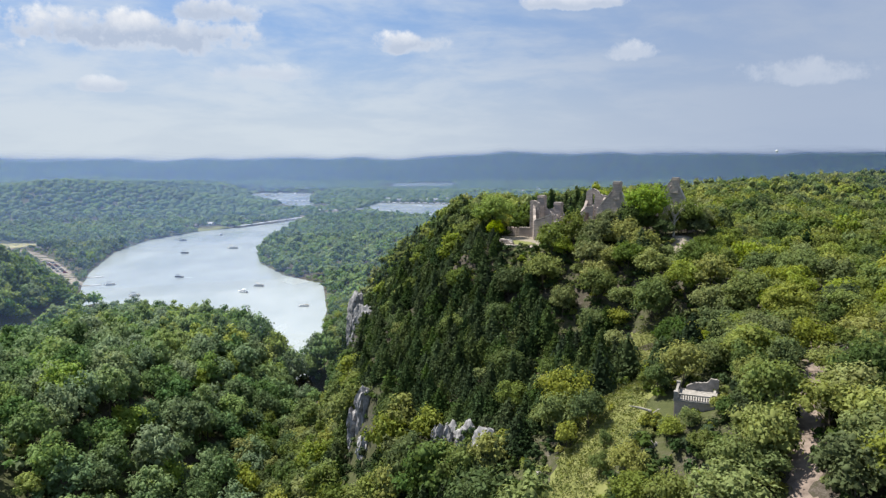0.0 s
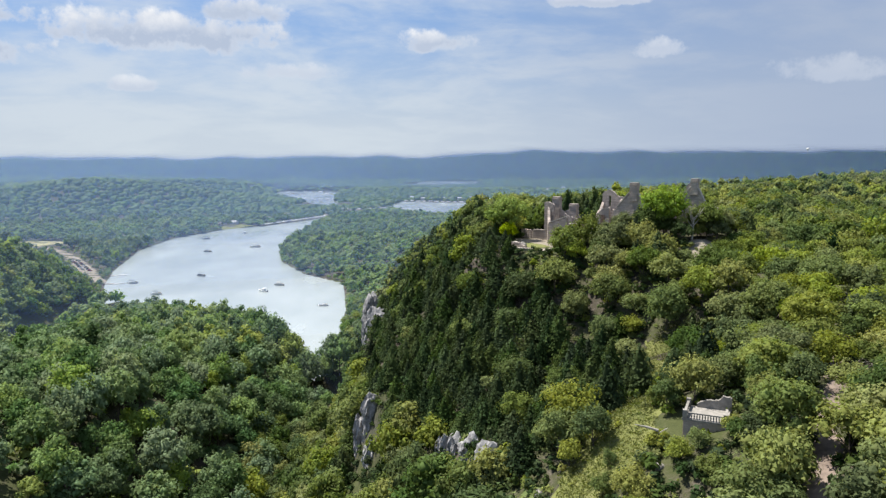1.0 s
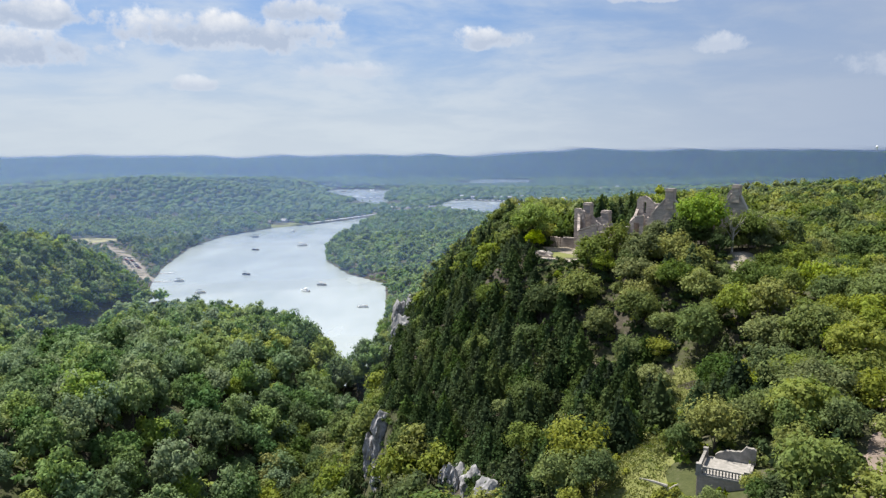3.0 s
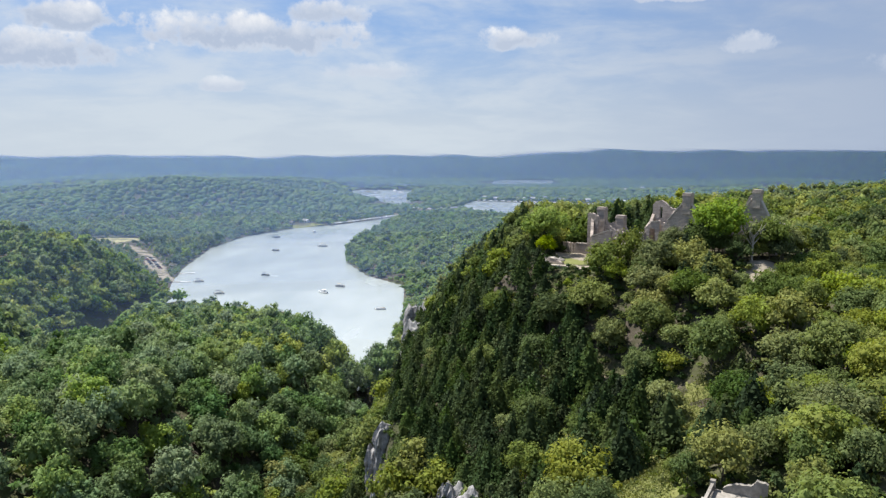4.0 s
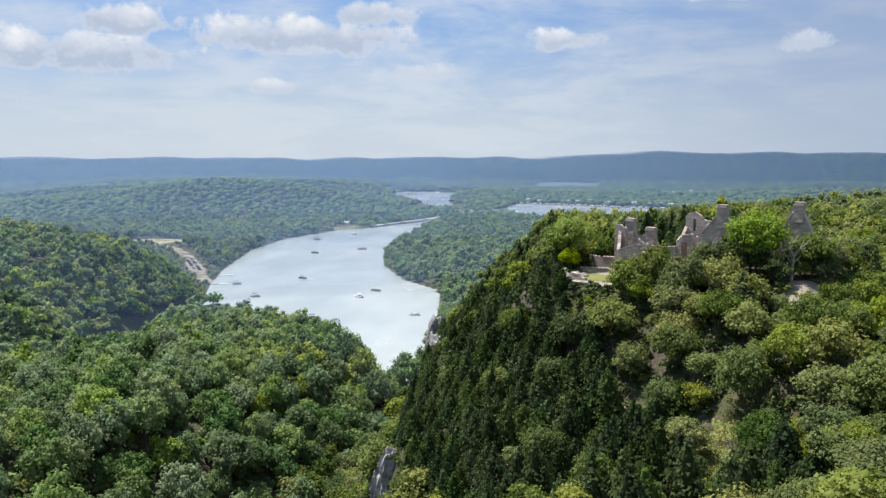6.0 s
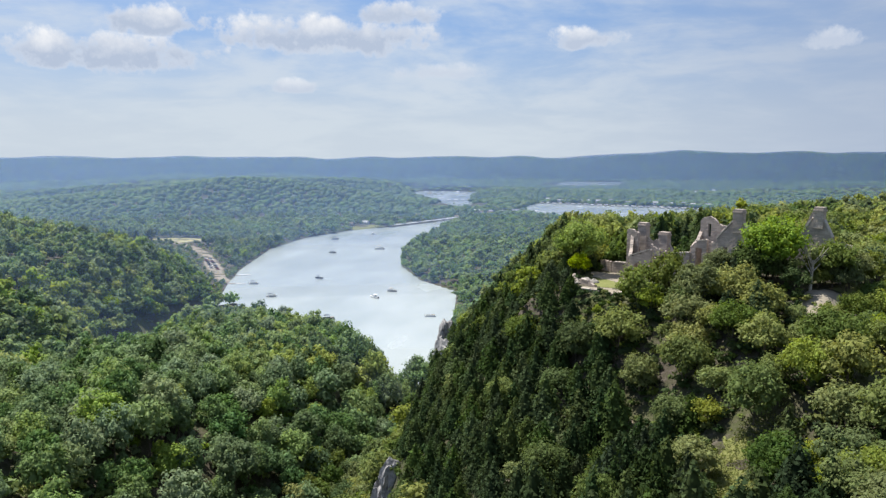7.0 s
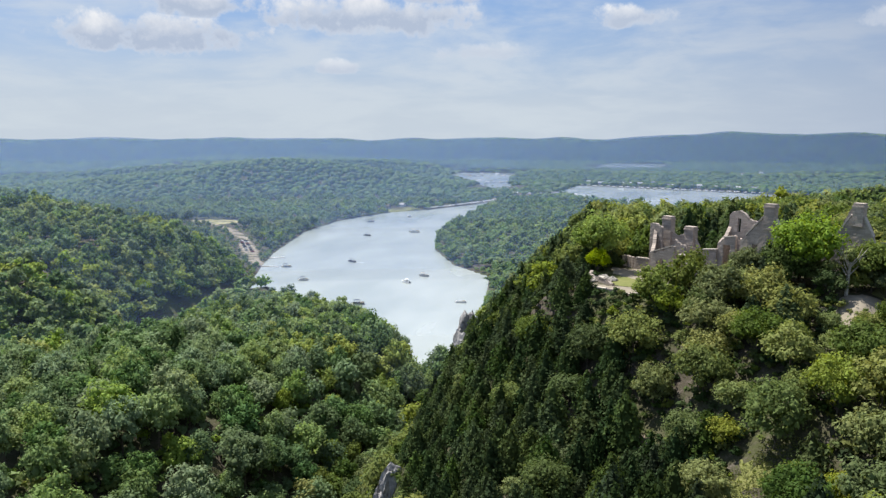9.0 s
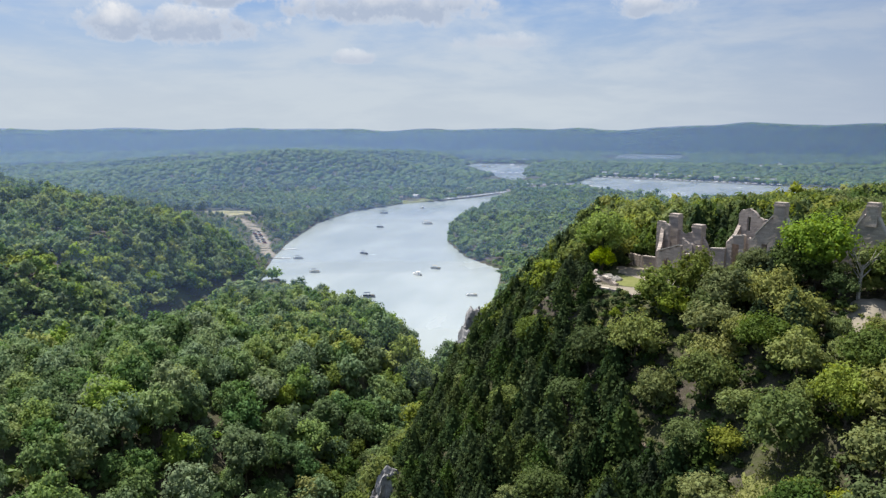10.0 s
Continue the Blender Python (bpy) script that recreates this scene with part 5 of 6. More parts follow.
def crag(x, y, z0, z1, width, seed):
    """A weathered limestone crag: ledges, upright joints and a broken crown."""
    bm = bmesh.new()
    bmesh.ops.create_icosphere(bm, subdivisions=4, radius=1)
    half, mid = (z1 - z0) / 2, (z1 + z0) / 2
    off = Vector((seed * 5.1, seed * 2.7, seed * 9.3))
    for v in bm.verts:
        p = v.co.normalized()
        zz = p.z * half
        ring = max(0.0, 1 - abs(p.z) ** 6) ** 0.5
        flat = Vector((p.x, p.y, 0)).normalized() if abs(p.z) < 0.999 else Vector((0, 0, 0))
        a = math.atan2(p.y, p.x)
        led = 0.22 * noise.noise(Vector((math.cos(a) * 0.8, math.sin(a) * 0.8, round(zz / 1.9) * 1.7)) + off)
        jnt = 0.30 * noise.noise(Vector((round(a * 3.2) * 1.3, 3.0, zz * 0.12)) + off)
        fine = 0.30 * abs(noise.noise(Vector((p.x * 4, p.y * 4, zz * 0.5)) + off)) + 0.12 * noise.noise(Vector((p.x * 11, p.y * 11, zz * 1.6)) + off) - 0.1
        r = width / 2 * ring * (1 + led + jnt + fine) * (1 - 0.16 * p.z)
        up = zz + half * 0.35 * noise.noise(Vector((p.x * 2.6, p.y * 2.6, 0)) + off) * max(0, p.z)
        v.co = Vector((flat.x * r, flat.y * r * 0.7, mid + up))
    ob = part("rock_outcrop", bm, ROCK)
    ob.matrix_world = pose(x, y, 0, 0, 0, seed * 37)
    return tagged(ob, "pale grey limestone crag breaking out of the wooded bluff", "cliff", "limestone crags")


def build_rocks():
    for k, c in enumerate(CRAGS):
        crag(*c, k + 1)
    for k, (x, y, z0, z1, wide) in enumerate(((-38, 322, 36, 64, 10), (-42, 345, 30, 57, 8), (-45, 364, 26, 52, 7))):
        crag(x, y, z0, z1, wide, 22 + k)
    for k in range(6):
        crag(-46 - 2 * k, 400 + 16 * k, 6, 42 - 1.5 * k, 13, 10 + k)
    rng = random.Random(11)
    for k in range(26):
        y = rng.uniform(70, 215)
        x = float(cliff_x(y)) + rng.uniform(0, 16)
        boulder("boulder", x, y, rng.uniform(0.4, 1.3), 30 + k, "grey limestone boulder lying on the bluff slope", "boulder", "boulders on the bluff", mat=GREYSTONE)


# ---- the lookout with its balustrade ----
def ribbon(line, wide):
    left, right = [], []
    for i, (x, y) in enumerate(line):
        ax, ay = line[max(0, i - 1)]
        bx, by = line[min(len(line) - 1, i + 1)]
        d = Vector((by - ay, ax - bx, 0)).normalized() * wide
        left.append((x + d.x, y + d.y))
        right.append((x - d.x, y - d.y))
    return left + right[::-1]


def build_lookout():
    patch("grass_slope", ribbon(GLADE, 5.0), LAWN, 0.08, "dry yellow-green grass slope on the bluff top", "meadow", 1.2)
    base = new("stone_lookout")
    base.matrix_world = pose(37.6, 106.2, 12.05, 0, 0, -22) @ Matrix.Diagonal((0.85, 0.85, 0.85, 1))
    tagged(base, "square grey stone lookout platform with a balustrade", "lookout")
    ob = part("retaining_wall", wall_mesh(6.4, 85.0, [(0, 90.2), (6.4, 90.2)], [], 0.7, 0.35, 201, 0.05), STONE, base)
    ob.matrix_local = pose(-3.2, -3.0, 0)
    for k, (a, b, c) in enumerate(((-3.2, 3.0, 0), (-3.0, -3.0, 90), (3.0, -3.0, 90))):
        ob = part("retaining_wall", wall_mesh(6.0, 85.0, [(0, 90.2), (6.0, 90.2)], [], 0.7, 0.5, 210 + k, 0.05), STONE, base)
        ob.matrix_local = pose(a, b, 0, 0, 0, c)
    bm = bmesh.new()
    box(bm, -3.5, 3.5, -3.5, 3.5, 90.0, 90.3)
    part("deck", bm, GREYSTONE, base, "worn stone deck")
    for (x0, y0, x1, y1) in ((-3.1, -3.1, 3.1, -3.1), (-3.1, -3.1, -3.1, 3.1), (3.1, -3.1, 3.1, 0.5)):
        L = math.hypot(x1 - x0, y1 - y0)
        turn = math.degrees(math.atan2(y1 - y0, x1 - x0))
        bm = bmesh.new()
        box(bm, -0.2, L + 0.2, -0.2, 0.2, 91.15, 91.35)
        r = part("handrail", bm, GREYSTONE, base, "worn stone handrail")
        r.matrix_local = pose(x0, y0, 0, 0, 0, turn)
        for k in range(int(L / 0.42) + 1):
            bm = bmesh.new()
            tube(bm, [(0, 0, 90.3), (0, 0, 90.5), (0, 0, 90.75), (0, 0, 91.0), (0, 0, 91.16)], [0.12, 0.08, 0.13, 0.07, 0.11], 8)
            c = part("baluster", bm, GREYSTONE, base)
            c.matrix_local = pose(x0, y0, 0, 0, 0, turn) @ Matrix.Translation((0.2 + k * 0.42, 0, 0))
    for sx, sy in ((-3.1, -3.1), (3.1, -3.1), (-3.1, 3.1)):
        bm = stack_mesh(0.7, 0.7, 90.2, 91.7, 0, False, 4)
        p = part("corner_pier", bm, GREYSTONE, base)
        p.matrix_local = pose(sx, sy, 0)
    ob = part("back_wall", wall_mesh(5.5, 90.2, [(0, 90.9), (1.2, 91.6), (3.4, 91.8), (4.2, 92.7), (5.5, 92.4)], [], 0.6, 0.35, 203, 0.15), GREYSTONE, base)
    ob.matrix_local = pose(-1.8, 3.4, 0)
    near = [tree_meshes("oak", 220 + i, OAK, radius=3.1, tall=6.4, bare=0.9, lobes=19, count=1500, size=0.185, core=0.62) for i in range(2)]
    for k, (x, y, size) in enumerate(((44.6, 103.4, 0.95), (39.4, 97.4, 0.7), (34.2, 113.4, 0.85), (46.5, 110.0, 1.1), (31.8, 101.4, 0.42), (39.2, 100.8, 0.5), (43.0, 99.0, 0.8), (34.6, 100.0, 0.55))):
        plant("oak_tree", near[k % 2], x, y, size, k * 1.7, "sunlit green oak crowding the stone lookout", "tree", "oaks on the bluff top")
    for k, (x, y, size) in enumerate(((29.5, 135.8, 0.95), (22.5, 101.5, 0.55), (24.5, 118.5, 0.6), (15.0, 97.0, 0.7), (33.0, 117.0, 0.5), (24.5, 107.5, 0.4), (39.0, 151.0, 0.7), (47.0, 155.5, 0.75), (19.5, 112.0, 0.7))):
        plant("oak_tree", near[k % 2], x, y, size, k * 2.3, "small oak standing alone in dry grass", "tree", "oaks on the bluff top", stretch=1.15)
    twigs = tree_meshes("oak", 228, DRY, radius=3.6, tall=6.0, bare=0.8, lobes=16, count=700, size=0.14, core=0.05)
    plant("dry_tree", twigs, 62.0, 108.0, 1.0, 0.4, "leafless grey-brown bushy tree among green oaks", "tree", "")
    # a fallen dead tree on the slope and a trail railing
    log = new("dead_tree")
    log.matrix_world = pose(31.0, 104.5, ground_z(31.0, 104.5))
    tagged(log, "bleached leaning dead tree on the grassy slope", "dead tree")
    bm = bmesh.new()
    tube(bm, [(0, 0, -0.6), (-0.1, 0, 1.4), (-0.5, 0.1, 2.6), (-2.0, 0.3, 3.0), (-3.6, 0.4, 3.3)], [0.32, 0.28, 0.24, 0.16, 0.05], 8)
    part("trunk", bm, DEADWOOD, log)
    bm = bmesh.new()
    tube(bm, [(-0.3, 0, 2.2), (0.5, -0.2, 2.9), (0.8, -0.3, 3.1)], [0.12, 0.09, 0.03], 6)
    part("branch", bm, DEADWOOD, log)
    rail = new("trail_railing")
    rail.matrix_world = pose(33.0, 71.0, ground_z(33.0, 71.0), 0, 0, 62)
    tagged(rail, "pale timber railing beside the earth trail", "railing")
    for k in range(3):
        bm = bmesh.new()
        box(bm, k * 1.4 - 0.07, k * 1.4 + 0.07, -0.07, 0.07, -0.8, 1.1)
        part("post", bm, RAIL, rail)
    for z in (0.45, 0.95):
        bm = bmesh.new()
        box(bm, -0.2, 3.0, -0.04, 0.04, z - 0.06, z + 0.06)
        part("bar", bm, RAIL, rail)


# ---- the lake's boats, docks and shores ----
def pontoon_boat(x, y, turn, size, roof, hull, label):
    b = new("pontoon_boat")
    b.matrix_world = pose(x, y, 0, 0, 0, turn) @ Matrix.Diagonal((size, size, size, 1))
    tagged(b, label, "boat", "boats on the lake")
    for s in (-0.95, 0.95):
        bm = bmesh.new()
        tube(bm, [(-3.9, s, 0.15), (3.0, s, 0.15), (3.7, s, 0.3), (4.1, s, 0.55)], [0.34, 0.34, 0.28, 0.05], 10)
        part("pontoon", bm, GREY, b)
    bm = bmesh.new()
    box(bm, -3.9, 3.7, -1.25, 1.25, 0.48, 0.60)
    part("deck", bm, WHITE, b)
    for y0, y1, x0, x1 in ((-1.25, -1.18, -3.2, 3.5), (1.18, 1.25, -3.2, 3.5), (-1.25, 1.25, 3.44, 3.5), (-1.25, 1.25, -3.2, -3.14)):
        bm = bmesh.new()
        box(bm, x0, x1, y0, y1, 0.62, 1.30)
        part("fence_panel", bm, hull, b)
    bm = bmesh.new()
    box(bm, -0.4, 0.3, 0.3, 1.1, 0.6, 1.6)
    part("helm", bm, WHITE, b)
    for s in (-0.75, 0.75):
        bm = bmesh.new()
        box(bm, 1.2, 3.2, s - 0.35, s + 0.35, 0.6, 1.1)
        box(bm, 1.2, 3.2, s * 1.4 - 0.1, s * 1.4 + 0.1, 1.1, 1.45)
        part("seat", bm, BEIGE, b)
    if roof is not None:
        bm = bmesh.new()
        n = 8
        rows = [[bm.verts.new((xx, -1.3 + 2.6 * k / n, 2.75 + 0.16 * math.sin(math.pi * k / n) + dz)) for k in range(n + 1)] for xx, dz in ((-2.6, -0.1), (-0.9, 0), (0.9, -0.08))]
        for r0, r1 in zip(rows, rows[1:]):
            for k in range(n):
                bm.faces.new((r0[k], r0[k + 1], r1[k + 1], r1[k]))
        bmesh.ops.solidify(bm, geom=bm.faces[:], thickness=0.06)
        part("canopy", bm, roof, b)
        for xx in (-2.4, 0.7):
            for s in (-1.2, 1.2):
                bm = bmesh.new()
                tube(bm, [(xx * 0.6, s, 1.25), (xx, s, 2.75)], [0.03, 0.03], 5)
                part("canopy_pole", bm, GREY, b)
    bm = bmesh.new()
    box(bm, -4.3, -3.9, -0.22, 0.22, 0.25, 1.15)
    part("outboard_motor", bm, BLACK, b)
    return b


def cruiser(x, y, turn, size, label):
    b = new("motor_boat")
    b.matrix_world = pose(x, y, 0, 0, 0, turn) @ Matrix.Diagonal((size, size, size, 1))
    tagged(b, label, "boat", "boats on the lake")
    bm = bmesh.new()
    secs = []
    for xx, w, keel, rail in ((-3.6, 1.2, -0.25, 0.75), (-1.5, 1.3, -0.3, 0.8), (1.0, 1.2, -0.3, 0.9), (2.8, 0.7, -0.15, 1.02), (3.9, 0.06, 0.3, 1.1)):
        secs.append([bm.verts.new(p) for p in ((xx, -w, rail), (xx, -w * 0.85, 0.1), (xx, 0, keel), (xx, w * 0.85, 0.1), (xx, w, rail))])
    for a, c in zip(secs, secs[1:]):
        for k in range(4):
            bm.faces.new((a[k], c[k], c[k + 1], a[k + 1]))
        bm.faces.new((a[4], c[4], c[0], a[0]))
    bm.faces.new(secs[0])
    part("hull", bm, WHITE, b)
    bm = bmesh.new()
    vs = box(bm, -1.6, 1.6, -0.85, 0.85, 0.85, 1.75)
    for v in (vs[5], vs[6]):
        v.co.x -= 0.8
    part("cabin", bm, WHITE, b)
    bm = bmesh.new()
    vs = box(bm, 0.75, 1.5, -0.78, 0.78, 1.15, 1.68)
    for v in (vs[5], vs[6]):
        v.co.x -= 0.42
    part("windscreen", bm, GLASS, b)
    bm = bmesh.new()
    box(bm, -2.4, 0.2, -1.0, 1.0, 2.25, 2.33)
    for xx in (-2.2, 0.0):
        for s in (-0.9, 0.9):
            box(bm, xx - 0.03, xx + 0.03, s - 0.03, s + 0.03, 1.4, 2.26)
    part("hard_top", bm, WHITE, b)
    bm = bmesh.new()
    box(bm, -4.0, -3.6, -0.25, 0.25, 0.2, 1.2)
    part("outboard_motor", bm, BLACK, b)
    return b


def wake(x, y, turn, length, width):
    bm = bmesh.new()
    rng = random.Random(int(x))
    n = 14
    rows = []
    for i in range(n + 1):
        k = i / n
        w = width * (0.25 + 0.75 * k) * rng.uniform(0.7, 1.1)
        rows.append([bm.verts.new((-k * length, -w / 2 + rng.uniform(-0.2, 0.2), 0.02)), bm.verts.new((-k * length, 0, 0.10 * (1 - k) + 0.02)), bm.verts.new((-k * length, w / 2 + rng.uniform(-0.2, 0.2), 0.02))])
    for a, c in zip(rows, rows[1:]):
        for k in range(2):
            bm.faces.new((a[k], a[k + 1], c[k + 1], c[k]))
    ob = part("boat_wake", bm, FOAM)
    ob.matrix_world = pose(x, y, 0.02, 0, 0, turn)
    tagged(ob, "short streak of white wake on the water", "wake", kind="structure")


def build_boats():
    P = "pontoon boat with a %s canopy floating on the lake"
    pontoon_boat(-276, 650, 15, 1.15, NAVY, WHITE, P % "dark")
    pontoon_boat(-272, 751, -20, 1.2, NAVY, BLACK, P % "dark")
    wake(-267, 752, 168, 9, 1.6)
    pontoon_boat(-191, 575, 25, 1.35, NAVY, BLACK, "black pontoon boat with a dark canopy and fresh wake")
    wake(-196, 572, 30, 6, 3)
    cruiser(-184, 667, 150, 1.45, "white motor boat with a hard top on the lake")
    pontoon_boat(-177, 699, -10, 1.2, BEIGE, GREY, P % "beige")
    pontoon_boat(-116, 604, 10, 1.1, None, WHITE, "open white pontoon boat floating near the bluff")
    pontoon_boat(-332, 940, 0, 1.25, NAVY, BLACK, P % "dark")
    pontoon_boat(-284, 990, 12, 1.7, BEIGE, WHITE, P % "pale")
    pontoon_boat(-385, 1084, 20, 1.5, NAVY, GREY, P % "dark")
    cruiser(-352, 1165, 60, 1.3, "small white motor boat far out on the lake")


def build_docks():
    for (x0, y0, x1, y1, wide) in ((-372, 742, -353, 757, 2.4), (-348, 700, -331, 705, 2.2)):
        d = new("boat_dock")
        L = math.hypot(x1 - x0, y1 - y0)
        d.matrix_world = pose(x0, y0, 0, 0, 0, math.degrees(math.atan2(y1 - y0, x1 - x0)))
        tagged(d, "low floating dock with a pale deck by the shore", "dock", "floating docks")
        n = int(L / 1.6)
        for k in range(n):
            bm = bmesh.new()
            box(bm, k * L / n + 0.03, (k + 1) * L / n - 0.03, -wide / 2, wide / 2, 0.35, 0.5)
            part("deck_section", bm, WHITE if k > n * 0.45 else TIMBER, d)
        bm = bmesh.new()
        box(bm, 0, L, -wide / 2 + 0.2, wide / 2 - 0.2, -0.2, 0.34)
        part("float", bm, GREY, d)
        for k in (0.1, 0.5, 0.95):
            bm = bmesh.new()
            tube(bm, [(L * k, wide / 2 + 0.15, -2), (L * k, wide / 2 + 0.15, 1.8)], [0.09, 0.09], 6)
            part("piling", bm, TIMBER, d)
    pontoon_boat(-323, 706, 15, 1.2, NAVY, WHITE, "pontoon boat with a dark canopy moored at a dock")
    # covered boat slips along the far shore
    rng = random.Random(3)
    pts = [(-366, 1286), (-340, 1345), (-315, 1405), (-290, 1470)]
    for i in range(20):
        k = i / 19 * 3
        a = min(2, int(k))
        f = k - a
        x, y = pts[a][0] + (pts[a + 1][0] - pts[a][0]) * f, pts[a][1] + (pts[a + 1][1] - pts[a][1]) * f
        boat_house(x + 6, y - 4, 62 + rng.uniform(-8, 8), rng.uniform(7, 10), rng.choice([WHITE, WHITE, GREY, WHITE]), "white-roofed covered boat slip on the lake shore", "boat slips")
    for i in range(26):
        k = i / 25
        x, y = -160 + 405 * k, 1968 - 140 * k + 6 * math.sin(i * 2.1)
        boat_house(x, y - 10, rng.uniform(-14, 8), rng.uniform(8, 12), rng.choice([WHITE, GREY, WHITE, WHITE]), "white-roofed covered boat slip on the far shore", "boat slips")
    for i in range(4):
        boat_house(-420 + 18 * i, 2015 + 6 * i, 10, 11, WHITE, "white-roofed covered boat slip in the far cove", "boat slips")


def boat_house(x, y, turn, length, roof, label, group):
    h = new("boat_slip")
    h.matrix_world = pose(x, y, 0, 0, 0, turn)
    tagged(h, label, "boathouse", group)
    L, w = length / 2, 5.0
    bm = bmesh.new()
    vs = [bm.verts.new(p) for p in ((-L, -w, 3.0), (L, -w, 3.0), (L, 0, 4.1), (-L, 0, 4.1), (L, w, 3.0), (-L, w, 3.0))]
    bm.faces.new((vs[0], vs[1], vs[2], vs[3]))
    bm.faces.new((vs[3], vs[2], vs[4], vs[5]))
    bmesh.ops.solidify(bm, geom=bm.faces[:], thickness=0.2)
    part("roof", bm, roof, h)
    bm = bmesh.new()
    box(bm, -L, L, -w, -w + 1.2, 0.2, 0.55)
    box(bm, -L, L, w - 1.2, w, 0.2, 0.55)
    box(bm, -L, -L + 1.2, -w, w, 0.2, 0.54)
    part("walkway", bm, TIMBER, h)
    for sx in (-L + 0.3, 0, L - 0.3):
        for sy in (-w + 0.3, w - 0.3):
            bm = bmesh.new()
            box(bm, sx - 0.1, sx + 0.1, sy - 0.1, sy + 0.1, -1, 3.1)
            part("post", bm, GREY, h)


def house(x, y, turn, w, d, h, wall_mat, roof_mat, label):
    b = new("house")
    b.matrix_world = pose(x, y, ground_z(x, y) - 0.3, 0, 0, turn)
    tagged(b, label, "house", "houses round the lake")
    bm = bmesh.new()
    box(bm, -w / 2, w / 2, -d / 2, d / 2, -1, h)
    for s in (-1, 1):
        a = [bm.verts.new(p) for p in ((s * w / 2, -d / 2, h), (s * w / 2, d / 2, h), (s * w / 2, 0, h + d * 0.3))]
        bm.faces.new(a)
    part("wall", bm, wall_mat, b)
    bm = bmesh.new()
    o = 0.5
    vs = [bm.verts.new(p) for p in ((-w / 2 - o, -d / 2 - o, h - 0.2), (w / 2 + o, -d / 2 - o, h - 0.2), (w / 2 + o, 0, h + d * 0.31), (-w / 2 - o, 0, h + d * 0.31), (w / 2 + o, d / 2 + o, h - 0.2), (-w / 2 - o, d / 2 + o, h - 0.2))]
    bm.faces.new((vs[0], vs[1], vs[2], vs[3]))
    bm.faces.new((vs[3], vs[2], vs[4], vs[5]))
    bmesh.ops.solidify(bm, geom=bm.faces[:], thickness=0.2)
    part("roof", bm, roof_mat, b)
    for k in range(3):
        bm = bmesh.new()
        xx = -w / 2 + w * (k + 0.5) / 3
        box(bm, xx - 0.7, xx + 0.7, -d / 2 - 0.06, -d / 2 + 0.02, h * 0.35, h * 0.75)
        part("window" if k != 1 else "door", bm, GLASS, b)


def build_houses():
    rng = random.Random(9)
    spots = [(-250, 1560, 1), (-235, 1585, 1), (-225, 1540, 0), (-205, 1600, 1), (-262, 1590, 0), (-185, 1630, 1), (-150, 1668, 0), (-430, 1262, 0), (-412, 1296, 1), (-392, 1322, 0), (-372, 1372, 1), (-350, 1440, 0)]
    for i in range(16):
        k = i / 15
        spots.append((-150 + 410 * k + rng.uniform(-8, 8), 2006 - 130 * k + rng.uniform(0, 40), rng.random() < 0.6))
    for i in range(7):
        spots.append((rng.uniform(-560, -380), 2330 + rng.uniform(-30, 250), 1))
    for i in range(8):
        spots.append((rng.uniform(260, 560), rng.uniform(2350, 2700), 1))
    for x, y, white in spots:
        if shore(np.array([float(x)]), np.array([float(y)]))[0] < 4:
            y += 25
        house(x, y, rng.uniform(-25, 25), rng.uniform(10, 16), rng.uniform(8, 10), rng.uniform(3.5, 6), WHITE if white else BEIGE, rng.choice([GREY, GREY, TIMBER, WHITE]), "small pale lakeside house with a gabled roof")
    # rounded shade trees between the houses on the causeway
    rng2 = random.Random(31)
    shade = [tree_meshes("oak", 240 + i, FAR, radius=6.0, tall=12, bare=1.5, lobes=7, count=120, size=0.9) for i in range(2)]
    for k, (x, y) in enumerate(((-132, 1600), (-142, 1592), (-122, 1606), (-296, 1520), (-282, 1545), (-236, 1620), (-190, 1652), (-172, 1640), (-268, 1612), (-310, 1500), (-218, 1570), (-255, 1548), (-275, 1532), (-228, 1600), (-200, 1585), (-162, 1622), (-245, 1640), (-215, 1655), (-300, 1560))):
        if shore(np.array([float(x)]), np.array([float(y)]))[0] > 1:
            plant("shade_tree", shade[k % 2], x, y, rng2.uniform(0.95, 1.45), k, "round green shade tree among lakeside houses", "tree", "shade trees on the causeway")
    tower = new("water_tower")
    tx, ty = 1930, 4300
    tower.matrix_world = pose(tx, ty, ground_z(tx, ty))
    tagged(tower, "pale water tower standing on the far ridge", "water tower")
    bm = bmesh.new()
    bmesh.ops.create_uvsphere(bm, u_segments=16, v_segments=10, radius=8)
    for v in bm.verts:
        v.co.z = v.co.z * 0.8 + 38
    part("tank", bm, WHITE, tower)
    bm = bmesh.new()
    tube(bm, [(0, 0, -2), (0, 0, 6), (0, 0, 33)], [4, 2.2, 2.4], 10)
    part("stem", bm, WHITE, tower)


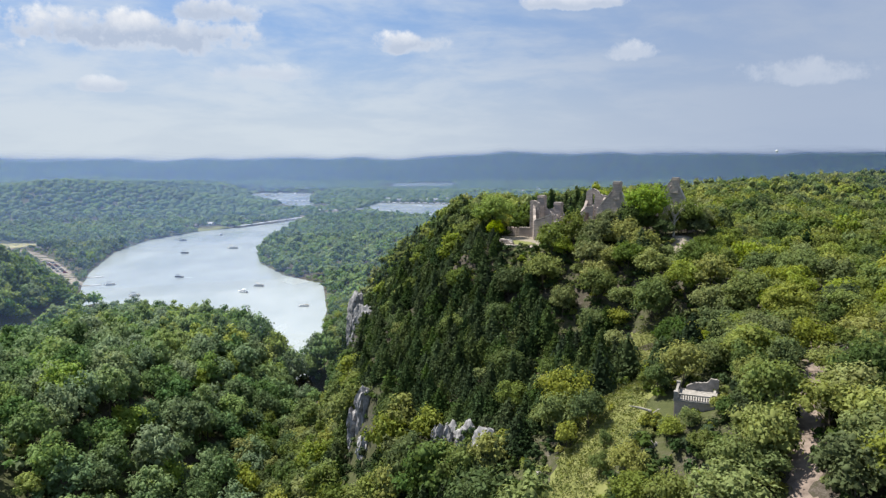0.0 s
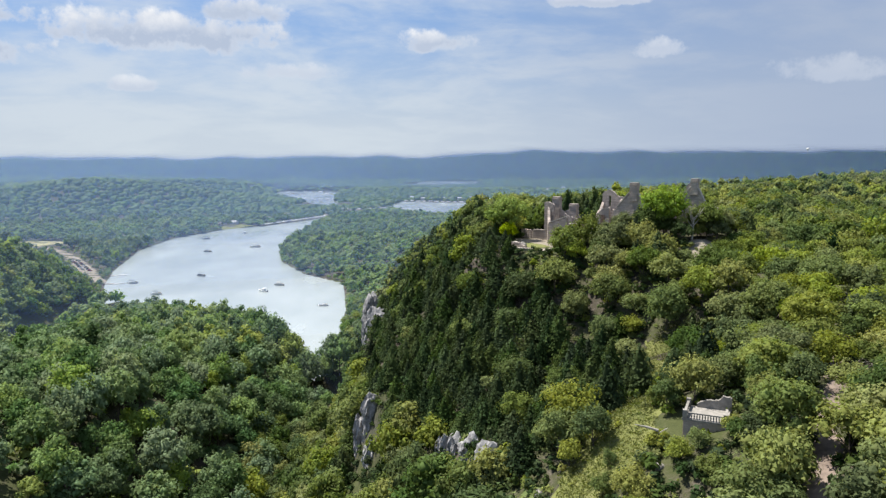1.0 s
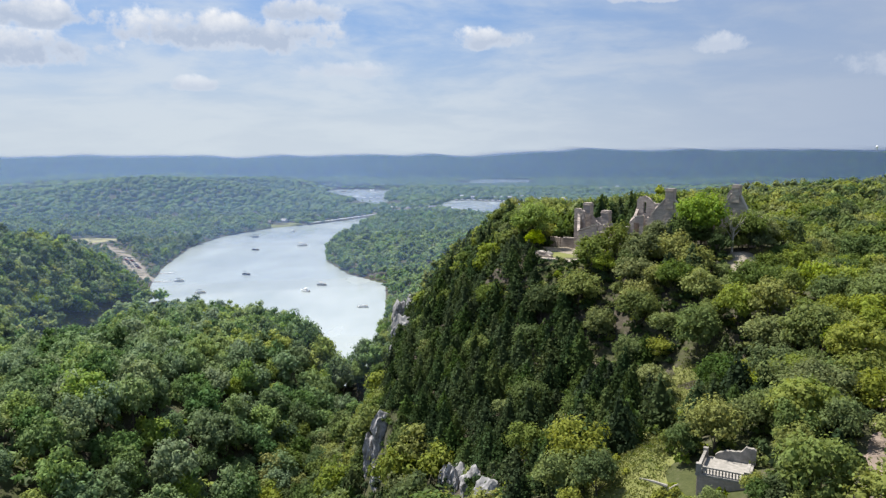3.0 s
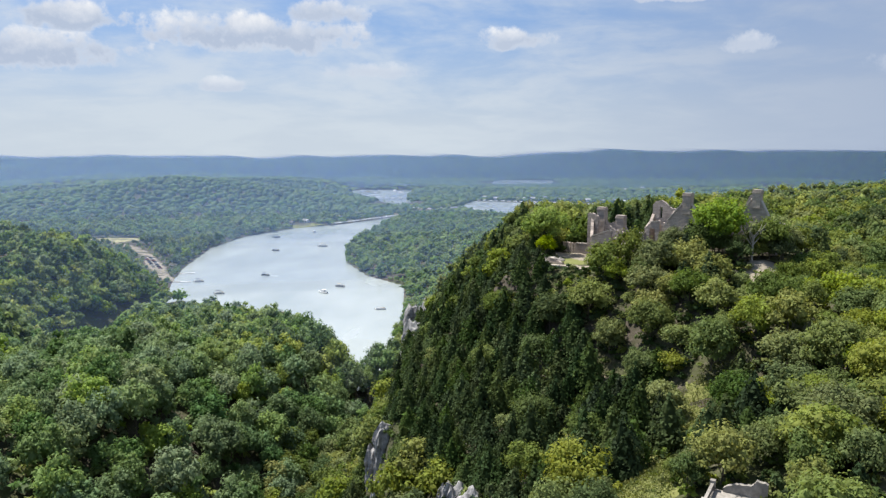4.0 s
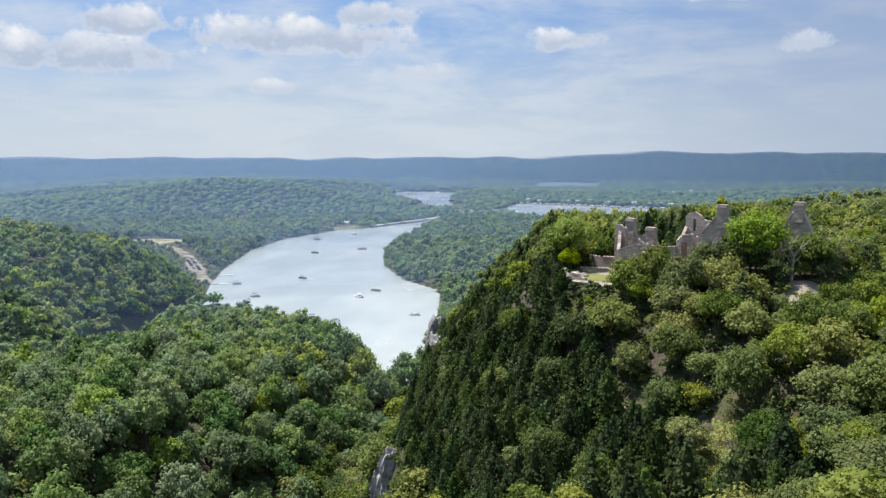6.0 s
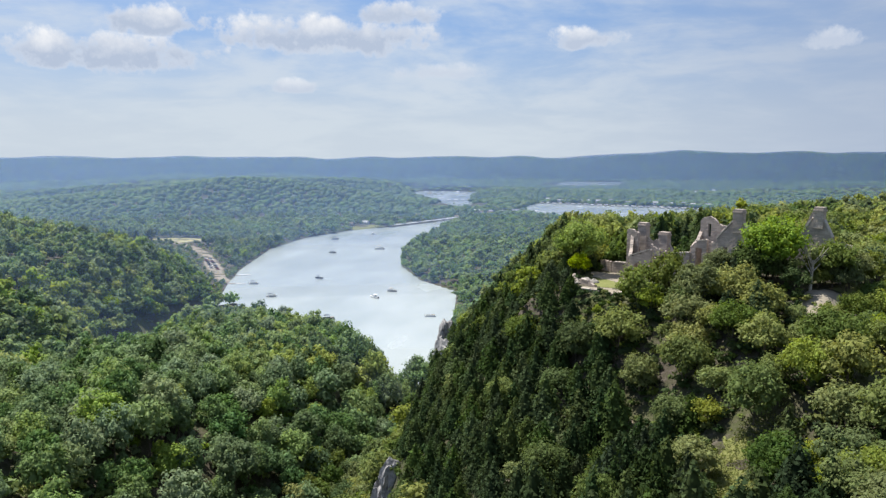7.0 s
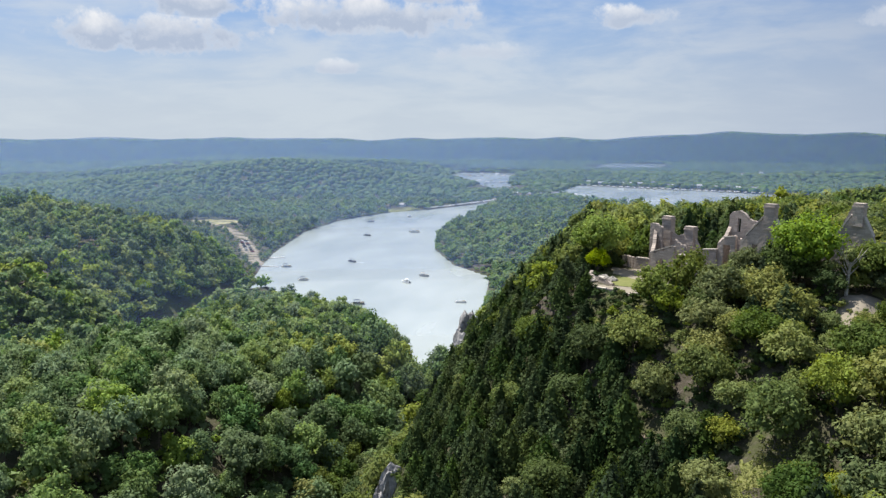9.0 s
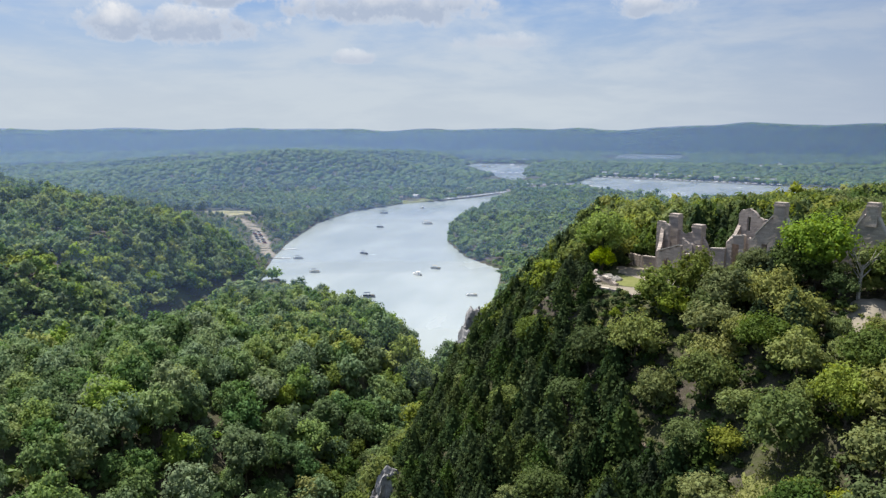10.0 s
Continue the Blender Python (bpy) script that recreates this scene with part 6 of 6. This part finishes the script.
def car(x, y, turn, paint, label):
    c = new("parked_car")
    c.matrix_world = pose(x, y, ground_z(x, y) + 0.15, 0, 0, turn)
    tagged(c, label, "car", "cars in the gravel lot")
    bm = bmesh.new()
    secs = []
    for xx, zl, zt in ((-2.3, 0.45, 0.85), (-2.15, 0.3, 1.05), (1.0, 0.25, 1.0), (2.1, 0.3, 0.85), (2.3, 0.4, 0.65)):
        secs.append([bm.verts.new((xx, s * 0.92, z)) for s, z in ((-1, zl), (1, zl), (1, zt), (-1, zt))])
    for a, b in zip(secs, secs[1:]):
        for k in range(4):
            bm.faces.new((a[k], a[(k + 1) % 4], b[(k + 1) % 4], b[k]))
    bm.faces.new(secs[0][::-1])
    bm.faces.new(secs[-1])
    part("body", bm, paint, c)
    bm = bmesh.new()
    vs = box(bm, -2.0, 0.9, -0.85, 0.85, 1.0, 1.55)
    for v in vs[4:]:
        v.co.y *= 0.8
        v.co.x = v.co.x * 0.62 - 0.2
    part("cabin", bm, GLASS, c)
    bm = bmesh.new()
    box(bm, -1.4, 0.3, -0.66, 0.66, 1.55, 1.60)
    part("roof", bm, paint, c)
    for sx in (-1.45, 1.4):
        for s in (-0.85, 0.85):
            bm = bmesh.new()
            tube(bm, [(sx, s - 0.1, 0.33), (sx, s + 0.1, 0.33)], [0.34, 0.34], 10)
            part("wheel", bm, BLACK, c)


def build_lot():
    patch("gravel_lot", LOT, GRAVEL, 0.15, "pale gravel car park and lane beside the lake", "car park", 3.0)
    patch("hay_field", [(-598, 945), (-590, 990), (-548, 994), (-528, 962), (-560, 928)], HAY, 0.15, "dry yellowish hay field beyond the woods", "field", 4.0)
    patch("beach", BEACH, LAWN, 0.15, "small sunlit grassy landing on the far shore", "lawn", 3.0)
    patch("causeway", [(-285, 1500), (-255, 1520), (-205, 1600), (-215, 1612), (-262, 1548), (-292, 1512)], GRAVEL, 0.2, "pale road on the causeway between the waters", "road", 3.0)
    rng = random.Random(21)
    for i in range(15):
        k = i / 14
        x, y = -400 - 46 * k, 768 + 62 * k
        side = -3.5 if i % 2 else 1.5
        car(x + side, y + side * 0.5, 25 + rng.uniform(-12, 12), rng.choice([WHITE, BLACK, GREY, WHITE, NAVY, RED]), "car parked on pale gravel beside the lake")


build_ruin()
build_terrace()
build_rocks()
build_lookout()
build_boats()
build_docks()
build_houses()
build_lot()
